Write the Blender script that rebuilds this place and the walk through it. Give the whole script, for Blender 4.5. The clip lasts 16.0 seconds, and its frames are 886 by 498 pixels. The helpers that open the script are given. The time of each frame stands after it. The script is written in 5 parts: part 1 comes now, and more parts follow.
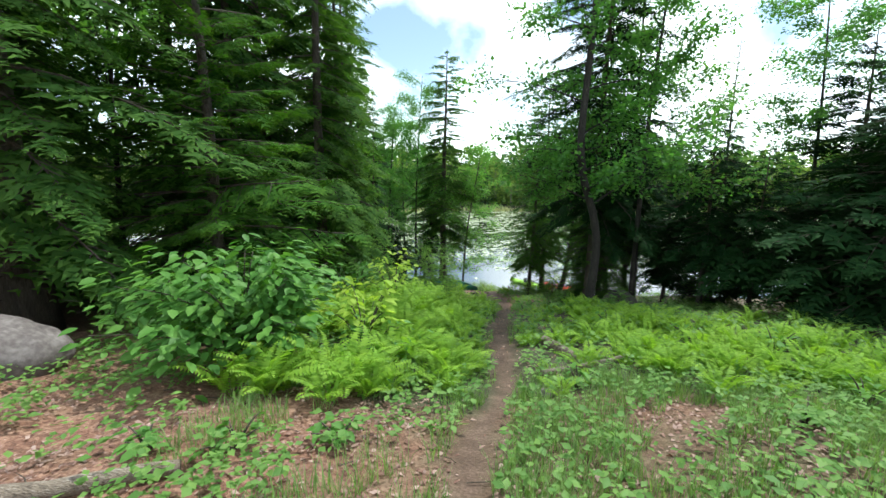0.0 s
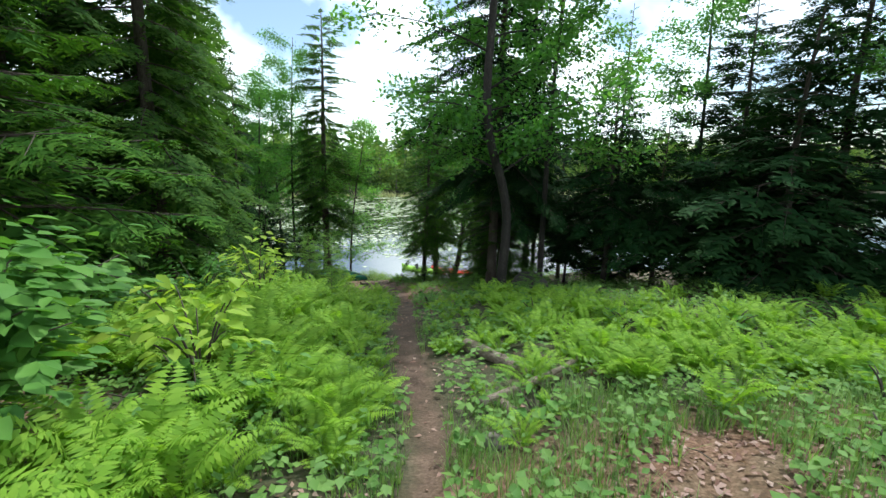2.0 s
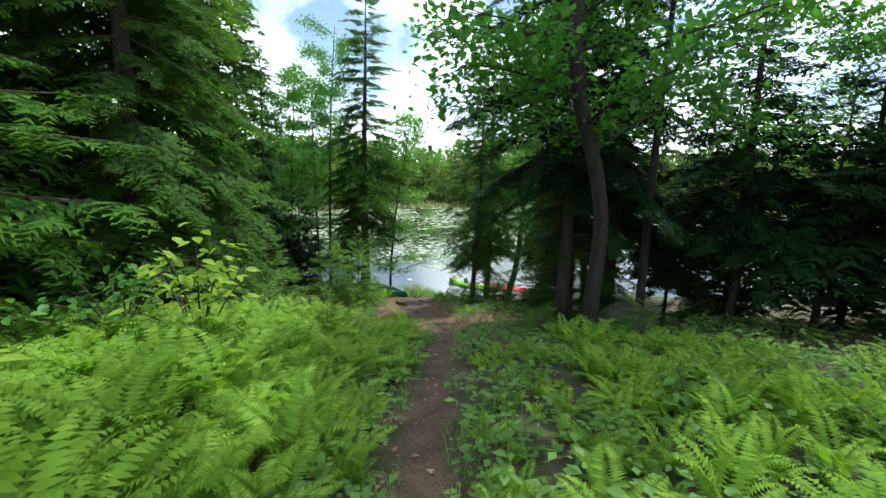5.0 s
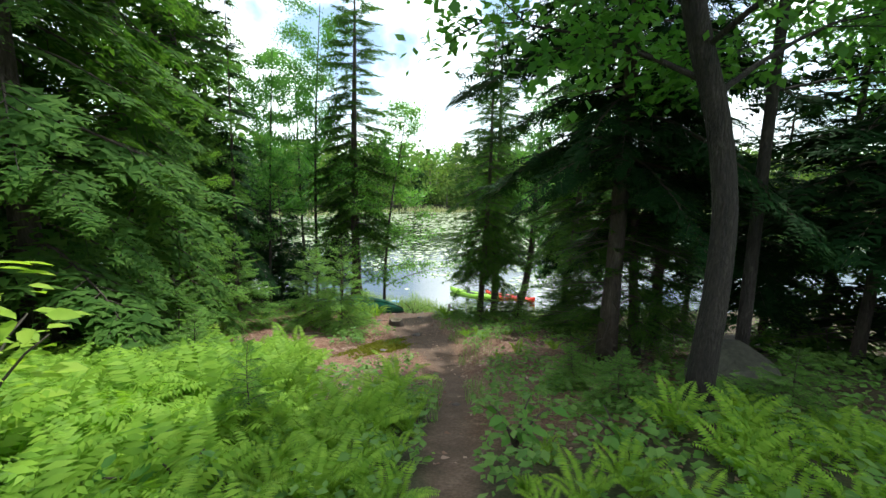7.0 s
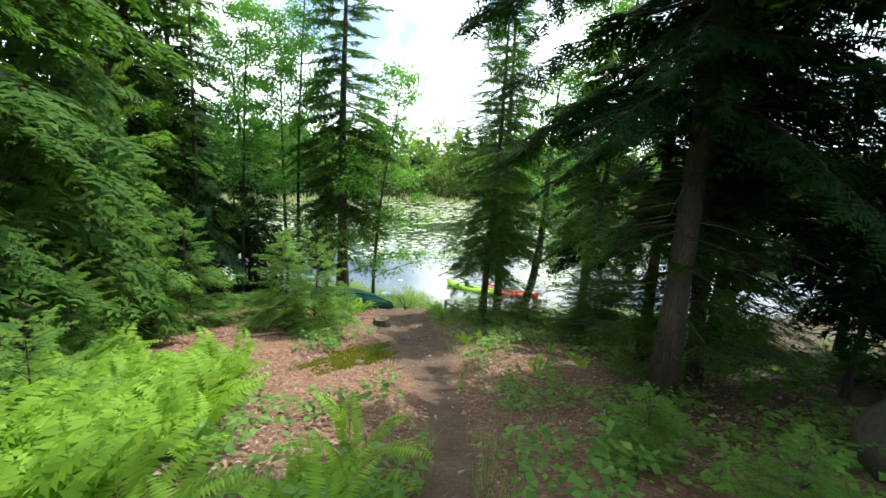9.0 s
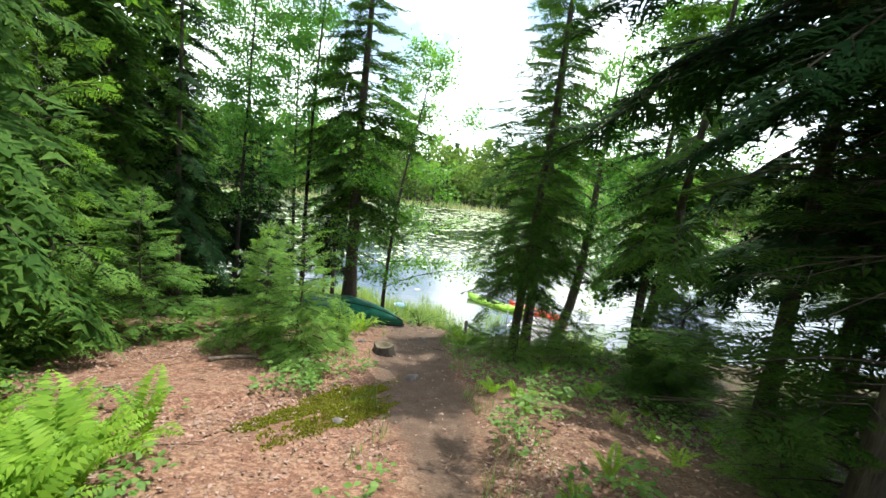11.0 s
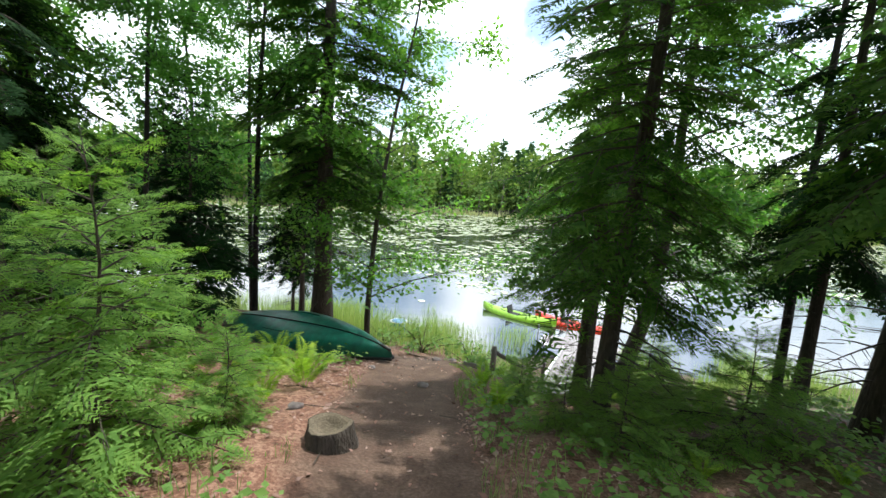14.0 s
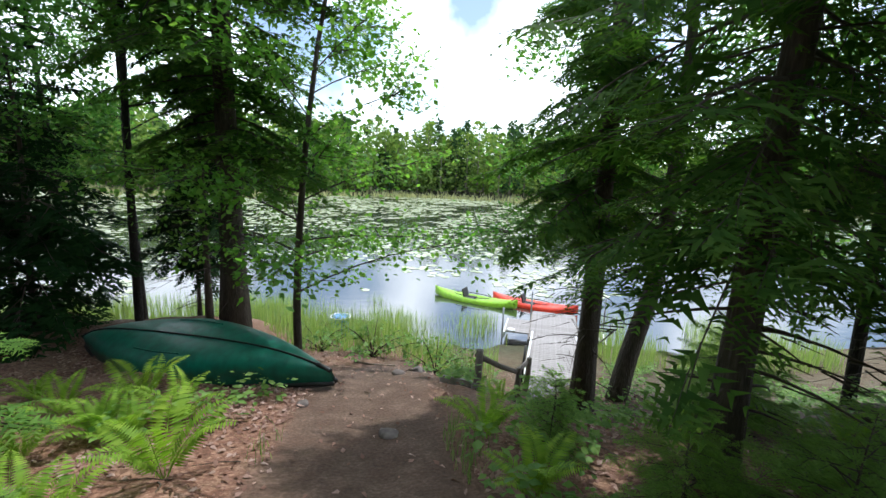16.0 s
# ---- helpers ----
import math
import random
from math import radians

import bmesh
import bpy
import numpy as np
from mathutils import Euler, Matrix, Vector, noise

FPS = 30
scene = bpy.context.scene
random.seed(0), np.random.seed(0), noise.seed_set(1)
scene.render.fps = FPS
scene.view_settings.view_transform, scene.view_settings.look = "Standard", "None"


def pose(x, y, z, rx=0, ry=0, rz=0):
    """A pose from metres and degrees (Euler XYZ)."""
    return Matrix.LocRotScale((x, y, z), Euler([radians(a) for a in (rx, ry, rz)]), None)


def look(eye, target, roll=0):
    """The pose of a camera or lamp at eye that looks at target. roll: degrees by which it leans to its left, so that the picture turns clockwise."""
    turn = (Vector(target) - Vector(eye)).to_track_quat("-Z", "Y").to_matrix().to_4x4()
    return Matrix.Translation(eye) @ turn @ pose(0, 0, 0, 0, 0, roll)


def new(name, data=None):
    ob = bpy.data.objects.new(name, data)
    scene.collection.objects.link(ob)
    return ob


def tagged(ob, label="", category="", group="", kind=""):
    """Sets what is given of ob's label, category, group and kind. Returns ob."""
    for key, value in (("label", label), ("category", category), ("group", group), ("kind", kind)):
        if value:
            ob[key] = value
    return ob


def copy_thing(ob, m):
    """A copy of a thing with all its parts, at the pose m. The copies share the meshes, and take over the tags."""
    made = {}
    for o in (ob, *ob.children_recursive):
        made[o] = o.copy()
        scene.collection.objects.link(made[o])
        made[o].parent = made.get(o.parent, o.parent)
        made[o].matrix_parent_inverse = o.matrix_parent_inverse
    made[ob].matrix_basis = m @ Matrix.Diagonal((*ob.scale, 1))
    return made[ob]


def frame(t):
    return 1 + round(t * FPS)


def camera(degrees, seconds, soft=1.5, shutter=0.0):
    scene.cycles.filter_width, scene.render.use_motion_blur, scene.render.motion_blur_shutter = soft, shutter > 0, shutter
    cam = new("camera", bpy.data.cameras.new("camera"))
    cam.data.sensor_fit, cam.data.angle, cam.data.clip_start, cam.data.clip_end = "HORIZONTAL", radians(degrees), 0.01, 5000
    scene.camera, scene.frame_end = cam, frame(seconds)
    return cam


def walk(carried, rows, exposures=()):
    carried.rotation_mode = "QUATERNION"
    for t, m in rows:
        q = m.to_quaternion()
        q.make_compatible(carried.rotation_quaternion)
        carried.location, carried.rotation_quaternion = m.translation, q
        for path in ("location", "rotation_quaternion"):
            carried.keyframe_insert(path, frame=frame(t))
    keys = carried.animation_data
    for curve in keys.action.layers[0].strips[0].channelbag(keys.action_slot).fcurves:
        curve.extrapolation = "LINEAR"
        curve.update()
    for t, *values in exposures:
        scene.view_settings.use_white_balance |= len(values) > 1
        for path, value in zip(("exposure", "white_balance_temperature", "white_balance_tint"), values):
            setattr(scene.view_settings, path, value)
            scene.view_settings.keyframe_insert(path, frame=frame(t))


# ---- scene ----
cam = camera(90.1, 16.0, shutter=0.1)
PATH = [
    (0, (0.452, 0.101, 3.3), (0.399, 2.068, 2.939), 0.5),
    (0.5, (0.403, 0.495, 3.208), (0.514, 2.454, 2.82), 0.0),
    (1, (0.408, 0.956, 3.077), (0.623, 2.903, 2.674), 0.2),
    (1.5, (0.422, 1.413, 2.96), (0.755, 3.341, 2.549), 0.5),
    (2, (0.455, 1.847, 2.869), (0.907, 3.752, 2.458), 1.0),
    (2.5, (0.555, 2.277, 2.738), (1.009, 4.183, 2.34), 1.0),
    (3, (0.677, 2.682, 2.674), (1.085, 4.602, 2.288), 1.7),
    (3.5, (0.755, 3.114, 2.569), (1.097, 5.051, 2.203), 2.1),
    (4, (0.829, 3.518, 2.473), (1.106, 5.466, 2.117), 2.1),
    (4.2, (0.856, 3.682, 2.441), (1.115, 5.632, 2.083), 2.2),
    (6.3, (1.205, 5.986, 2.216), (1.395, 7.944, 1.854), -0.2),
    (6.5, (1.174, 6.182, 2.182), (1.378, 8.139, 1.825), 0.1),
    (7, (1.163, 6.669, 2.019), (1.395, 8.626, 1.682), 0.9),
    (7.5, (1.223, 7.187, 1.868), (1.48, 9.143, 1.54), 1.8),
    (8, (1.261, 7.719, 1.684), (1.515, 9.673, 1.344), 1.8),
    (8.2, (1.298, 7.908, 1.636), (1.551, 9.862, 1.29), 1.6),
    (10.3, (1.474, 9.522, 1.565), (1.662, 11.47, 1.156), 5.8),
    (10.5, (1.508, 9.791, 1.471), (1.68, 11.745, 1.081), 6.0),
    (11, (1.54, 10.431, 1.279), (1.685, 12.395, 0.931), 6.2),
    (11.5, (1.637, 11.016, 1.099), (1.75, 12.985, 0.767), 6.0),
    (12, (1.68, 11.63, 0.901), (1.759, 13.602, 0.576), 5.8),
    (12.5, (1.772, 12.296, 0.712), (1.792, 14.27, 0.393), 5.6),
    (13, (1.799, 12.956, 0.539), (1.764, 14.931, 0.221), 5.2),
    (13.5, (1.838, 13.618, 0.353), (1.833, 15.595, 0.052), 4.5),
    (14, (1.81, 14.166, 0.204), (1.919, 16.141, -0.095), 4.0),
    (14.5, (1.779, 14.761, 0.057), (2.029, 16.721, -0.251), 3.7),
    (15, (1.727, 15.277, 0.018), (2.049, 17.222, -0.316), 3.3),
    (15.5, (1.746, 15.685, -0.138), (2.107, 17.623, -0.476), 2.8),
    (16, (1.725, 16.119, -0.286), (2.11, 18.05, -0.639), 2.3),
]
EXPOSURES = [(0, -0.02, 6000, 2), (2, -0.17, 5950, 2), (4, -0.18, 5950, 2), (8, 0.22, 6250, 2), (11.5, 0.5, 6350, 5), (13.5, 0.3, 6250, 7), (14.5, 0.08, 6050, 9), (16, -0.1, 5900, 10)]
walk(cam, [(t, look(eye, target, roll)) for t, eye, target, roll in PATH], EXPOSURES)

# ---- world, sun, exposure ----
world = bpy.data.worlds.new("sky")
scene.world = world
world.use_nodes = True
wn, wl = world.node_tree.nodes, world.node_tree.links
wn.clear()
SUN_EL, SUN_AZ = radians(62), radians(39)          # azimuth from +y towards +x
sky = wn.new("ShaderNodeTexSky")
sky.sky_type = "NISHITA"
sky.sun_disc = False
sky.sun_elevation, sky.sun_rotation = SUN_EL, SUN_AZ
clouds = wn.new("ShaderNodeTexNoise")
clouds.inputs["Scale"].default_value, clouds.inputs["Detail"].default_value = 3.2, 6.0
cloud_ramp = wn.new("ShaderNodeValToRGB")
cloud_ramp.color_ramp.elements[0].position, cloud_ramp.color_ramp.elements[1].position = 0.41, 0.56
cloud_ramp.color_ramp.elements[0].color = (0.04, 0.04, 0.04, 1)
cloud_mix = wn.new("ShaderNodeMix")
cloud_mix.data_type = "RGBA"
cloud_mix.inputs["B"].default_value = (23.0, 23.6, 24.2, 1)
background = wn.new("ShaderNodeBackground")
background.inputs["Strength"].default_value = 0.11
world_out = wn.new("ShaderNodeOutputWorld")
wl.new(clouds.outputs["Fac"], cloud_ramp.inputs["Fac"])
wl.new(cloud_ramp.outputs["Color"], cloud_mix.inputs["Factor"])
sky_gain = wn.new("ShaderNodeVectorMath")
sky_gain.operation = "SCALE"
sky_gain.inputs["Scale"].default_value = 1.7
wl.new(sky.outputs["Color"], sky_gain.inputs[0])
wl.new(sky_gain.outputs[0], cloud_mix.inputs["A"])
wl.new(cloud_mix.outputs["Result"], background.inputs["Color"])
wl.new(background.outputs["Background"], world_out.inputs["Surface"])
sun_data = bpy.data.lights.new("sun", "SUN")
sun_data.energy, sun_data.angle, sun_data.color = 5.0, radians(0.6), (1.0, 0.96, 0.86)
sun = new("sun", sun_data)
to_sun = Vector((math.sin(SUN_AZ) * math.cos(SUN_EL), math.cos(SUN_AZ) * math.cos(SUN_EL), math.sin(SUN_EL)))
sun.matrix_basis = look(to_sun * 60, (0, 0, 0))

# ---- materials ----
def nodes_of(name):
    m = bpy.data.materials.new(name)
    m.use_nodes = True
    n, l = m.node_tree.nodes, m.node_tree.links
    return m, n, l, n["Principled BSDF"]


def ramp_of(n, stops):
    r = n.new("ShaderNodeValToRGB")
    e = r.color_ramp.elements
    while len(e) < len(stops):
        e.new(0.5)
    for k, (p, c) in enumerate(stops):
        e[k].position, e[k].color = p, (*c, 1)
    return r


def leaf_material(name, dark, mid, light, thin=0.35, rough=0.45, tip=None, gloss=0.3):
    """Leaves: colour varies leaf by leaf and in broad patches; light passes through."""
    dark, mid, light = ((r, g, b + 0.09 * g) for r, g, b in (dark, mid, light))
    m, n, l, p = nodes_of(name)
    geo, obj = n.new("ShaderNodeNewGeometry"), n.new("ShaderNodeObjectInfo")
    coord = n.new("ShaderNodeTexCoord")
    patch = n.new("ShaderNodeTexNoise")
    patch.inputs["Scale"].default_value, patch.inputs["Detail"].default_value = 1.3, 3
    l.new(coord.outputs["Object"], patch.inputs["Vector"])
    a = n.new("ShaderNodeMath"); a.operation = "MULTIPLY"; a.inputs[1].default_value = 0.5
    l.new(geo.outputs["Random Per Island"], a.inputs[0])
    b = n.new("ShaderNodeMath"); b.operation = "MULTIPLY_ADD"; b.inputs[1].default_value = 0.28
    l.new(obj.outputs["Random"], b.inputs[0]); l.new(a.outputs[0], b.inputs[2])
    c = n.new("ShaderNodeMath"); c.operation = "MULTIPLY_ADD"; c.inputs[1].default_value = 0.35
    l.new(patch.outputs["Fac"], c.inputs[0]); l.new(b.outputs[0], c.inputs[2])
    r = ramp_of(n, ((0.1, dark), (0.5, mid), (0.95, light)))
    l.new(c.outputs[0], r.inputs["Fac"])
    colour = r.outputs["Color"]
    if tip:
        at = n.new("ShaderNodeAttribute"); at.attribute_name = "tip"
        mx = n.new("ShaderNodeMix"); mx.data_type = "RGBA"; mx.inputs["B"].default_value = (*tip, 1)
        l.new(at.outputs["Fac"], mx.inputs["Factor"]); l.new(colour, mx.inputs["A"])
        colour = mx.outputs["Result"]
    l.new(colour, p.inputs["Base Color"])
    p.inputs["Roughness"].default_value = rough
    p.inputs["Specular IOR Level"].default_value = gloss
    tr = n.new("ShaderNodeBsdfTranslucent")
    warm = n.new("ShaderNodeMix"); warm.data_type = "RGBA"; warm.blend_type = "MULTIPLY"
    warm.inputs["Factor"].default_value = 1; warm.inputs["B"].default_value = (1.5, 1.6, 0.7, 1)
    l.new(colour, warm.inputs["A"]); l.new(warm.outputs["Result"], tr.inputs["Color"])
    mix = n.new("ShaderNodeMixShader"); mix.inputs["Fac"].default_value = thin
    l.new(p.outputs["BSDF"], mix.inputs[1]); l.new(tr.outputs["BSDF"], mix.inputs[2])
    l.new(mix.outputs["Shader"], n["Material Output"].inputs["Surface"])
    return m


def rough_material(name, stops, scale, rough=0.85, bump=0.4, stretch=(1, 1, 1), depth=0.02, island=0.0):
    """Bark, stone, weathered wood: two noises for colour, one finer for relief."""
    m, n, l, p = nodes_of(name)
    coord, mapping = n.new("ShaderNodeTexCoord"), n.new("ShaderNodeMapping")
    mapping.inputs["Scale"].default_value = stretch
    l.new(coord.outputs["Object"], mapping.inputs["Vector"])
    big, fine = n.new("ShaderNodeTexNoise"), n.new("ShaderNodeTexNoise")
    big.inputs["Scale"].default_value, big.inputs["Detail"].default_value = scale, 6
    fine.inputs["Scale"].default_value, fine.inputs["Detail"].default_value = scale * 6, 8
    for t in (big, fine):
        l.new(mapping.outputs["Vector"], t.inputs["Vector"])
    add = n.new("ShaderNodeMath"); add.operation = "MULTIPLY_ADD"; add.inputs[1].default_value = 0.55
    half = n.new("ShaderNodeMath"); half.operation = "MULTIPLY"; half.inputs[1].default_value = 0.5
    l.new(big.outputs["Fac"], half.inputs[0]); l.new(fine.outputs["Fac"], add.inputs[0]); l.new(half.outputs[0], add.inputs[2])
    value = add.outputs[0]
    if island:
        geo, obj = n.new("ShaderNodeNewGeometry"), n.new("ShaderNodeObjectInfo")
        s1 = n.new("ShaderNodeMath"); s1.operation = "ADD"
        l.new(geo.outputs["Random Per Island"], s1.inputs[0]); l.new(obj.outputs["Random"], s1.inputs[1])
        s2 = n.new("ShaderNodeMath"); s2.operation = "MULTIPLY_ADD"; s2.inputs[1].default_value = island
        l.new(s1.outputs[0], s2.inputs[0]); l.new(value, s2.inputs[2])
        s3 = n.new("ShaderNodeMath"); s3.operation = "SUBTRACT"; s3.inputs[1].default_value = island
        l.new(s2.outputs[0], s3.inputs[0])
        value = s3.outputs[0]
    r = ramp_of(n, stops)
    l.new(value, r.inputs["Fac"]); l.new(r.outputs["Color"], p.inputs["Base Color"])
    bp = n.new("ShaderNodeBump"); bp.inputs["Strength"].default_value, bp.inputs["Distance"].default_value = bump, depth
    l.new(fine.outputs["Fac"], bp.inputs["Height"]); l.new(bp.outputs["Normal"], p.inputs["Normal"])
    p.inputs["Roughness"].default_value = rough
    return m


def plain_material(name, colour, rough=0.4, metal=0.0, coat=0.0, wear=0.12):
    m, n, l, p = nodes_of(name)
    coord = n.new("ShaderNodeTexCoord")
    t = n.new("ShaderNodeTexNoise"); t.inputs["Scale"].default_value, t.inputs["Detail"].default_value = 9, 8
    l.new(coord.outputs["Object"], t.inputs["Vector"])
    r = ramp_of(n, ((0.3, tuple(c * (1 - wear * 2) for c in colour)), (0.6, colour), (0.8, tuple(min(1, c * (1 + wear) + 0.01) for c in colour))))
    l.new(t.outputs["Fac"], r.inputs["Fac"]); l.new(r.outputs["Color"], p.inputs["Base Color"])
    p.inputs["Roughness"].default_value, p.inputs["Metallic"].default_value, p.inputs["Coat Weight"].default_value = rough, metal, coat
    return m


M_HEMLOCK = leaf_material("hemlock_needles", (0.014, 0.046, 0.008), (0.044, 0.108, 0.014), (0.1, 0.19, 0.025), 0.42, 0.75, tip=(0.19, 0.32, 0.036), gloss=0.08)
# Copy of the hemlock needles with the shaded side's darkness put into the colour.
M_HEMLOCK_SHADE = leaf_material("shaded_hemlock_needles", (0.006, 0.022, 0.006), (0.013, 0.04, 0.009), (0.028, 0.066, 0.014), 0.12, 0.75, tip=(0.042, 0.086, 0.018), gloss=0.06)
M_FIR = leaf_material("fir_needles", (0.018, 0.06, 0.006), (0.05, 0.13, 0.009), (0.11, 0.215, 0.014), 0.3, 0.75, tip=(0.17, 0.30, 0.016), gloss=0.06)
M_YOUNG = leaf_material("young_hemlock_needles", (0.045, 0.11, 0.018), (0.115, 0.225, 0.033), (0.2, 0.33, 0.055), 0.44, 0.75, tip=(0.27, 0.41, 0.06), gloss=0.06)
M_MAPLE = leaf_material("maple_leaf", (0.04, 0.12, 0.018), (0.08, 0.20, 0.027), (0.15, 0.29, 0.045), 0.6, 0.5)
M_SHRUB = leaf_material("shrub_leaf", (0.04, 0.115, 0.012), (0.085, 0.2, 0.018), (0.16, 0.3, 0.034), 0.34, 0.5, gloss=0.2)
M_YELLOW = leaf_material("yellow_green_leaf", (0.17, 0.28, 0.012), (0.27, 0.39, 0.016), (0.37, 0.47, 0.03), 0.45, 0.55, gloss=0.15)
M_FERN = leaf_material("fern_frond", (0.085, 0.18, 0.004), (0.18, 0.315, 0.006), (0.28, 0.42, 0.015), 0.42, 0.6, gloss=0.15)
M_HERB = leaf_material("herb_leaf", (0.042, 0.11, 0.014), (0.095, 0.195, 0.024), (0.175, 0.29, 0.045), 0.35, 0.55, gloss=0.2)
M_GRASS = leaf_material("grass_blade", (0.07, 0.15, 0.025), (0.15, 0.25, 0.05), (0.28, 0.37, 0.11), 0.35, 0.6)
M_YOUNG_LEAF = leaf_material("sapling_leaf", (0.06, 0.16, 0.016), (0.11, 0.25, 0.025), (0.2, 0.36, 0.045), 0.58, 0.45)
M_STRAW = leaf_material("marsh_grass_blade", (0.2, 0.22, 0.08), (0.33, 0.34, 0.14), (0.46, 0.44, 0.22), 0.25, 0.6)
M_REED = leaf_material("reed_blade", (0.12, 0.2, 0.05), (0.2, 0.3, 0.08), (0.32, 0.38, 0.14), 0.35, 0.5)
M_MOSS = leaf_material("moss_tuft", (0.09, 0.10, 0.005), (0.17, 0.18, 0.008), (0.27, 0.265, 0.015), 0.25, 0.8, gloss=0.05)
# Pads are paled so that the sky's sheen sits in their colour.
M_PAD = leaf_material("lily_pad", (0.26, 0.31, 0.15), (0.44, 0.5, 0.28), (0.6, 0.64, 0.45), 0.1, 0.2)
M_FAR = leaf_material("far_foliage", (0.05, 0.105, 0.022), (0.13, 0.21, 0.035), (0.26, 0.34, 0.07), 0.4, 0.8, gloss=0.05)
M_FAR_DARK = leaf_material("far_conifer_foliage", (0.02, 0.055, 0.02), (0.045, 0.1, 0.03), (0.1, 0.17, 0.05), 0.2, 0.8, gloss=0.05)
M_LITTER = leaf_material("fallen_leaf", (0.08, 0.035, 0.021), (0.215, 0.118, 0.08), (0.47, 0.35, 0.275), 0.12, 0.7)
M_BARK = rough_material("dark_bark", ((0.3, (0.022, 0.017, 0.013)), (0.55, (0.07, 0.055, 0.043)), (0.8, (0.15, 0.125, 0.10))), 4, stretch=(2.5, 2.5, 0.5), bump=0.9, depth=0.03)
M_OAKBARK = rough_material("grey_bark", ((0.4, (0.009, 0.007, 0.006)), (0.57, (0.026, 0.02, 0.016)), (0.68, (0.055, 0.046, 0.038)), (0.76, (0.17, 0.165, 0.15))), 5, stretch=(2.5, 2.5, 0.6), bump=1.0, depth=0.03)
M_TWIG = rough_material("twig_bark", ((0.3, (0.025, 0.019, 0.013)), (0.7, (0.085, 0.066, 0.048))), 12, bump=0.3)
M_LOG = rough_material("weathered_log", ((0.34, (0.06, 0.042, 0.03)), (0.54, (0.2, 0.155, 0.115)), (0.78, (0.42, 0.37, 0.31))), 5, stretch=(1, 4, 4), bump=0.9, depth=0.02)
M_STONE = rough_material("granite", ((0.3, (0.05, 0.04, 0.036)), (0.5, (0.115, 0.094, 0.088)), (0.75, (0.235, 0.205, 0.192))), 3, bump=0.5, depth=0.02)
# Granite with the tree shade on these boulders put into its colour.
M_STONE_SHADE = rough_material("shaded_granite", ((0.3, (0.02, 0.018, 0.014)), (0.5, (0.05, 0.048, 0.035)), (0.75, (0.1, 0.1, 0.07))), 4, bump=0.6, depth=0.02)
M_CUT = rough_material("cut_wood", ((0.3, (0.05, 0.038, 0.022)), (0.6, (0.14, 0.11, 0.07)), (0.8, (0.25, 0.21, 0.15))), 9, bump=0.6)
M_DECK = rough_material("weathered_grey_plank", ((0.3, (0.17, 0.155, 0.15)), (0.55, (0.27, 0.25, 0.245)), (0.8, (0.38, 0.36, 0.355))), 3, stretch=(1, 6, 1), bump=0.4, depth=0.005, island=0.12)
M_POST = rough_material("weathered_post", ((0.3, (0.09, 0.075, 0.06)), (0.6, (0.22, 0.19, 0.16)), (0.8, (0.33, 0.30, 0.26))), 7, stretch=(3, 3, 0.6), bump=0.7)
M_CANOE = plain_material("green_canoe_hull", (0.01, 0.16, 0.105), 0.42, coat=0.15, wear=0.2)
M_CANOE_TRIM = plain_material("black_canoe_trim", (0.012, 0.013, 0.013), 0.5)
M_LIME = plain_material("lime_plastic", (0.27, 0.52, 0.02), 0.35)
M_RED = plain_material("red_plastic", (0.75, 0.05, 0.02), 0.35)
M_BLACK = plain_material("black_plastic", (0.015, 0.015, 0.016), 0.5)
M_WHITE = plain_material("white_plastic", (0.75, 0.76, 0.77), 0.4)
M_METAL = plain_material("galvanised_pipe", (0.36, 0.37, 0.38), 0.4, metal=0.9)
M_BLUE = plain_material("blue_plastic", (0.10, 0.28, 0.62), 0.4)

# ground: bare path, needle and leaf litter, green cover, wet shore
M_GROUND, gn, gl, gp = nodes_of("forest_floor")
g_co = gn.new("ShaderNodeTexCoord")
g_big, g_mid, g_fine = (gn.new("ShaderNodeTexNoise") for _ in range(3))
for nd, sc in ((g_big, 0.7), (g_mid, 5.0), (g_fine, 45.0)):
    nd.inputs["Scale"].default_value, nd.inputs["Detail"].default_value = sc, 8
    gl.new(g_co.outputs["Object"], nd.inputs["Vector"])
g_add = gn.new("ShaderNodeMath"); g_add.operation = "MULTIPLY_ADD"; g_add.inputs[1].default_value = 0.5
g_h = gn.new("ShaderNodeMath"); g_h.operation = "MULTIPLY"; g_h.inputs[1].default_value = 0.5
gl.new(g_mid.outputs["Fac"], g_h.inputs[0]); gl.new(g_fine.outputs["Fac"], g_add.inputs[0]); gl.new(g_h.outputs[0], g_add.inputs[2])
g_vor = gn.new("ShaderNodeTexVoronoi"); g_vor.inputs["Scale"].default_value = 27.0
g_vor2 = gn.new("ShaderNodeTexVoronoi"); g_vor2.inputs["Scale"].default_value = 63.0
g_warp = gn.new("ShaderNodeMix"); g_warp.data_type = "RGBA"; g_warp.blend_type = "ADD"; g_warp.inputs["Factor"].default_value = 0.09
gl.new(g_co.outputs["Object"], g_warp.inputs["A"]); gl.new(g_mid.outputs["Color"], g_warp.inputs["B"])
for nd in (g_vor, g_vor2):
    gl.new(g_warp.outputs["Result"], nd.inputs["Vector"])
g_cell = gn.new("ShaderNodeMix"); g_cell.inputs["Factor"].default_value = 0.45
g_sep, g_sep2 = gn.new("ShaderNodeSeparateColor"), gn.new("ShaderNodeSeparateColor")
gl.new(g_vor.outputs["Color"], g_sep.inputs["Color"]); gl.new(g_vor2.outputs["Color"], g_sep2.inputs["Color"])
gl.new(g_sep.outputs["Red"], g_cell.inputs["A"]); gl.new(g_sep2.outputs["Red"], g_cell.inputs["B"])
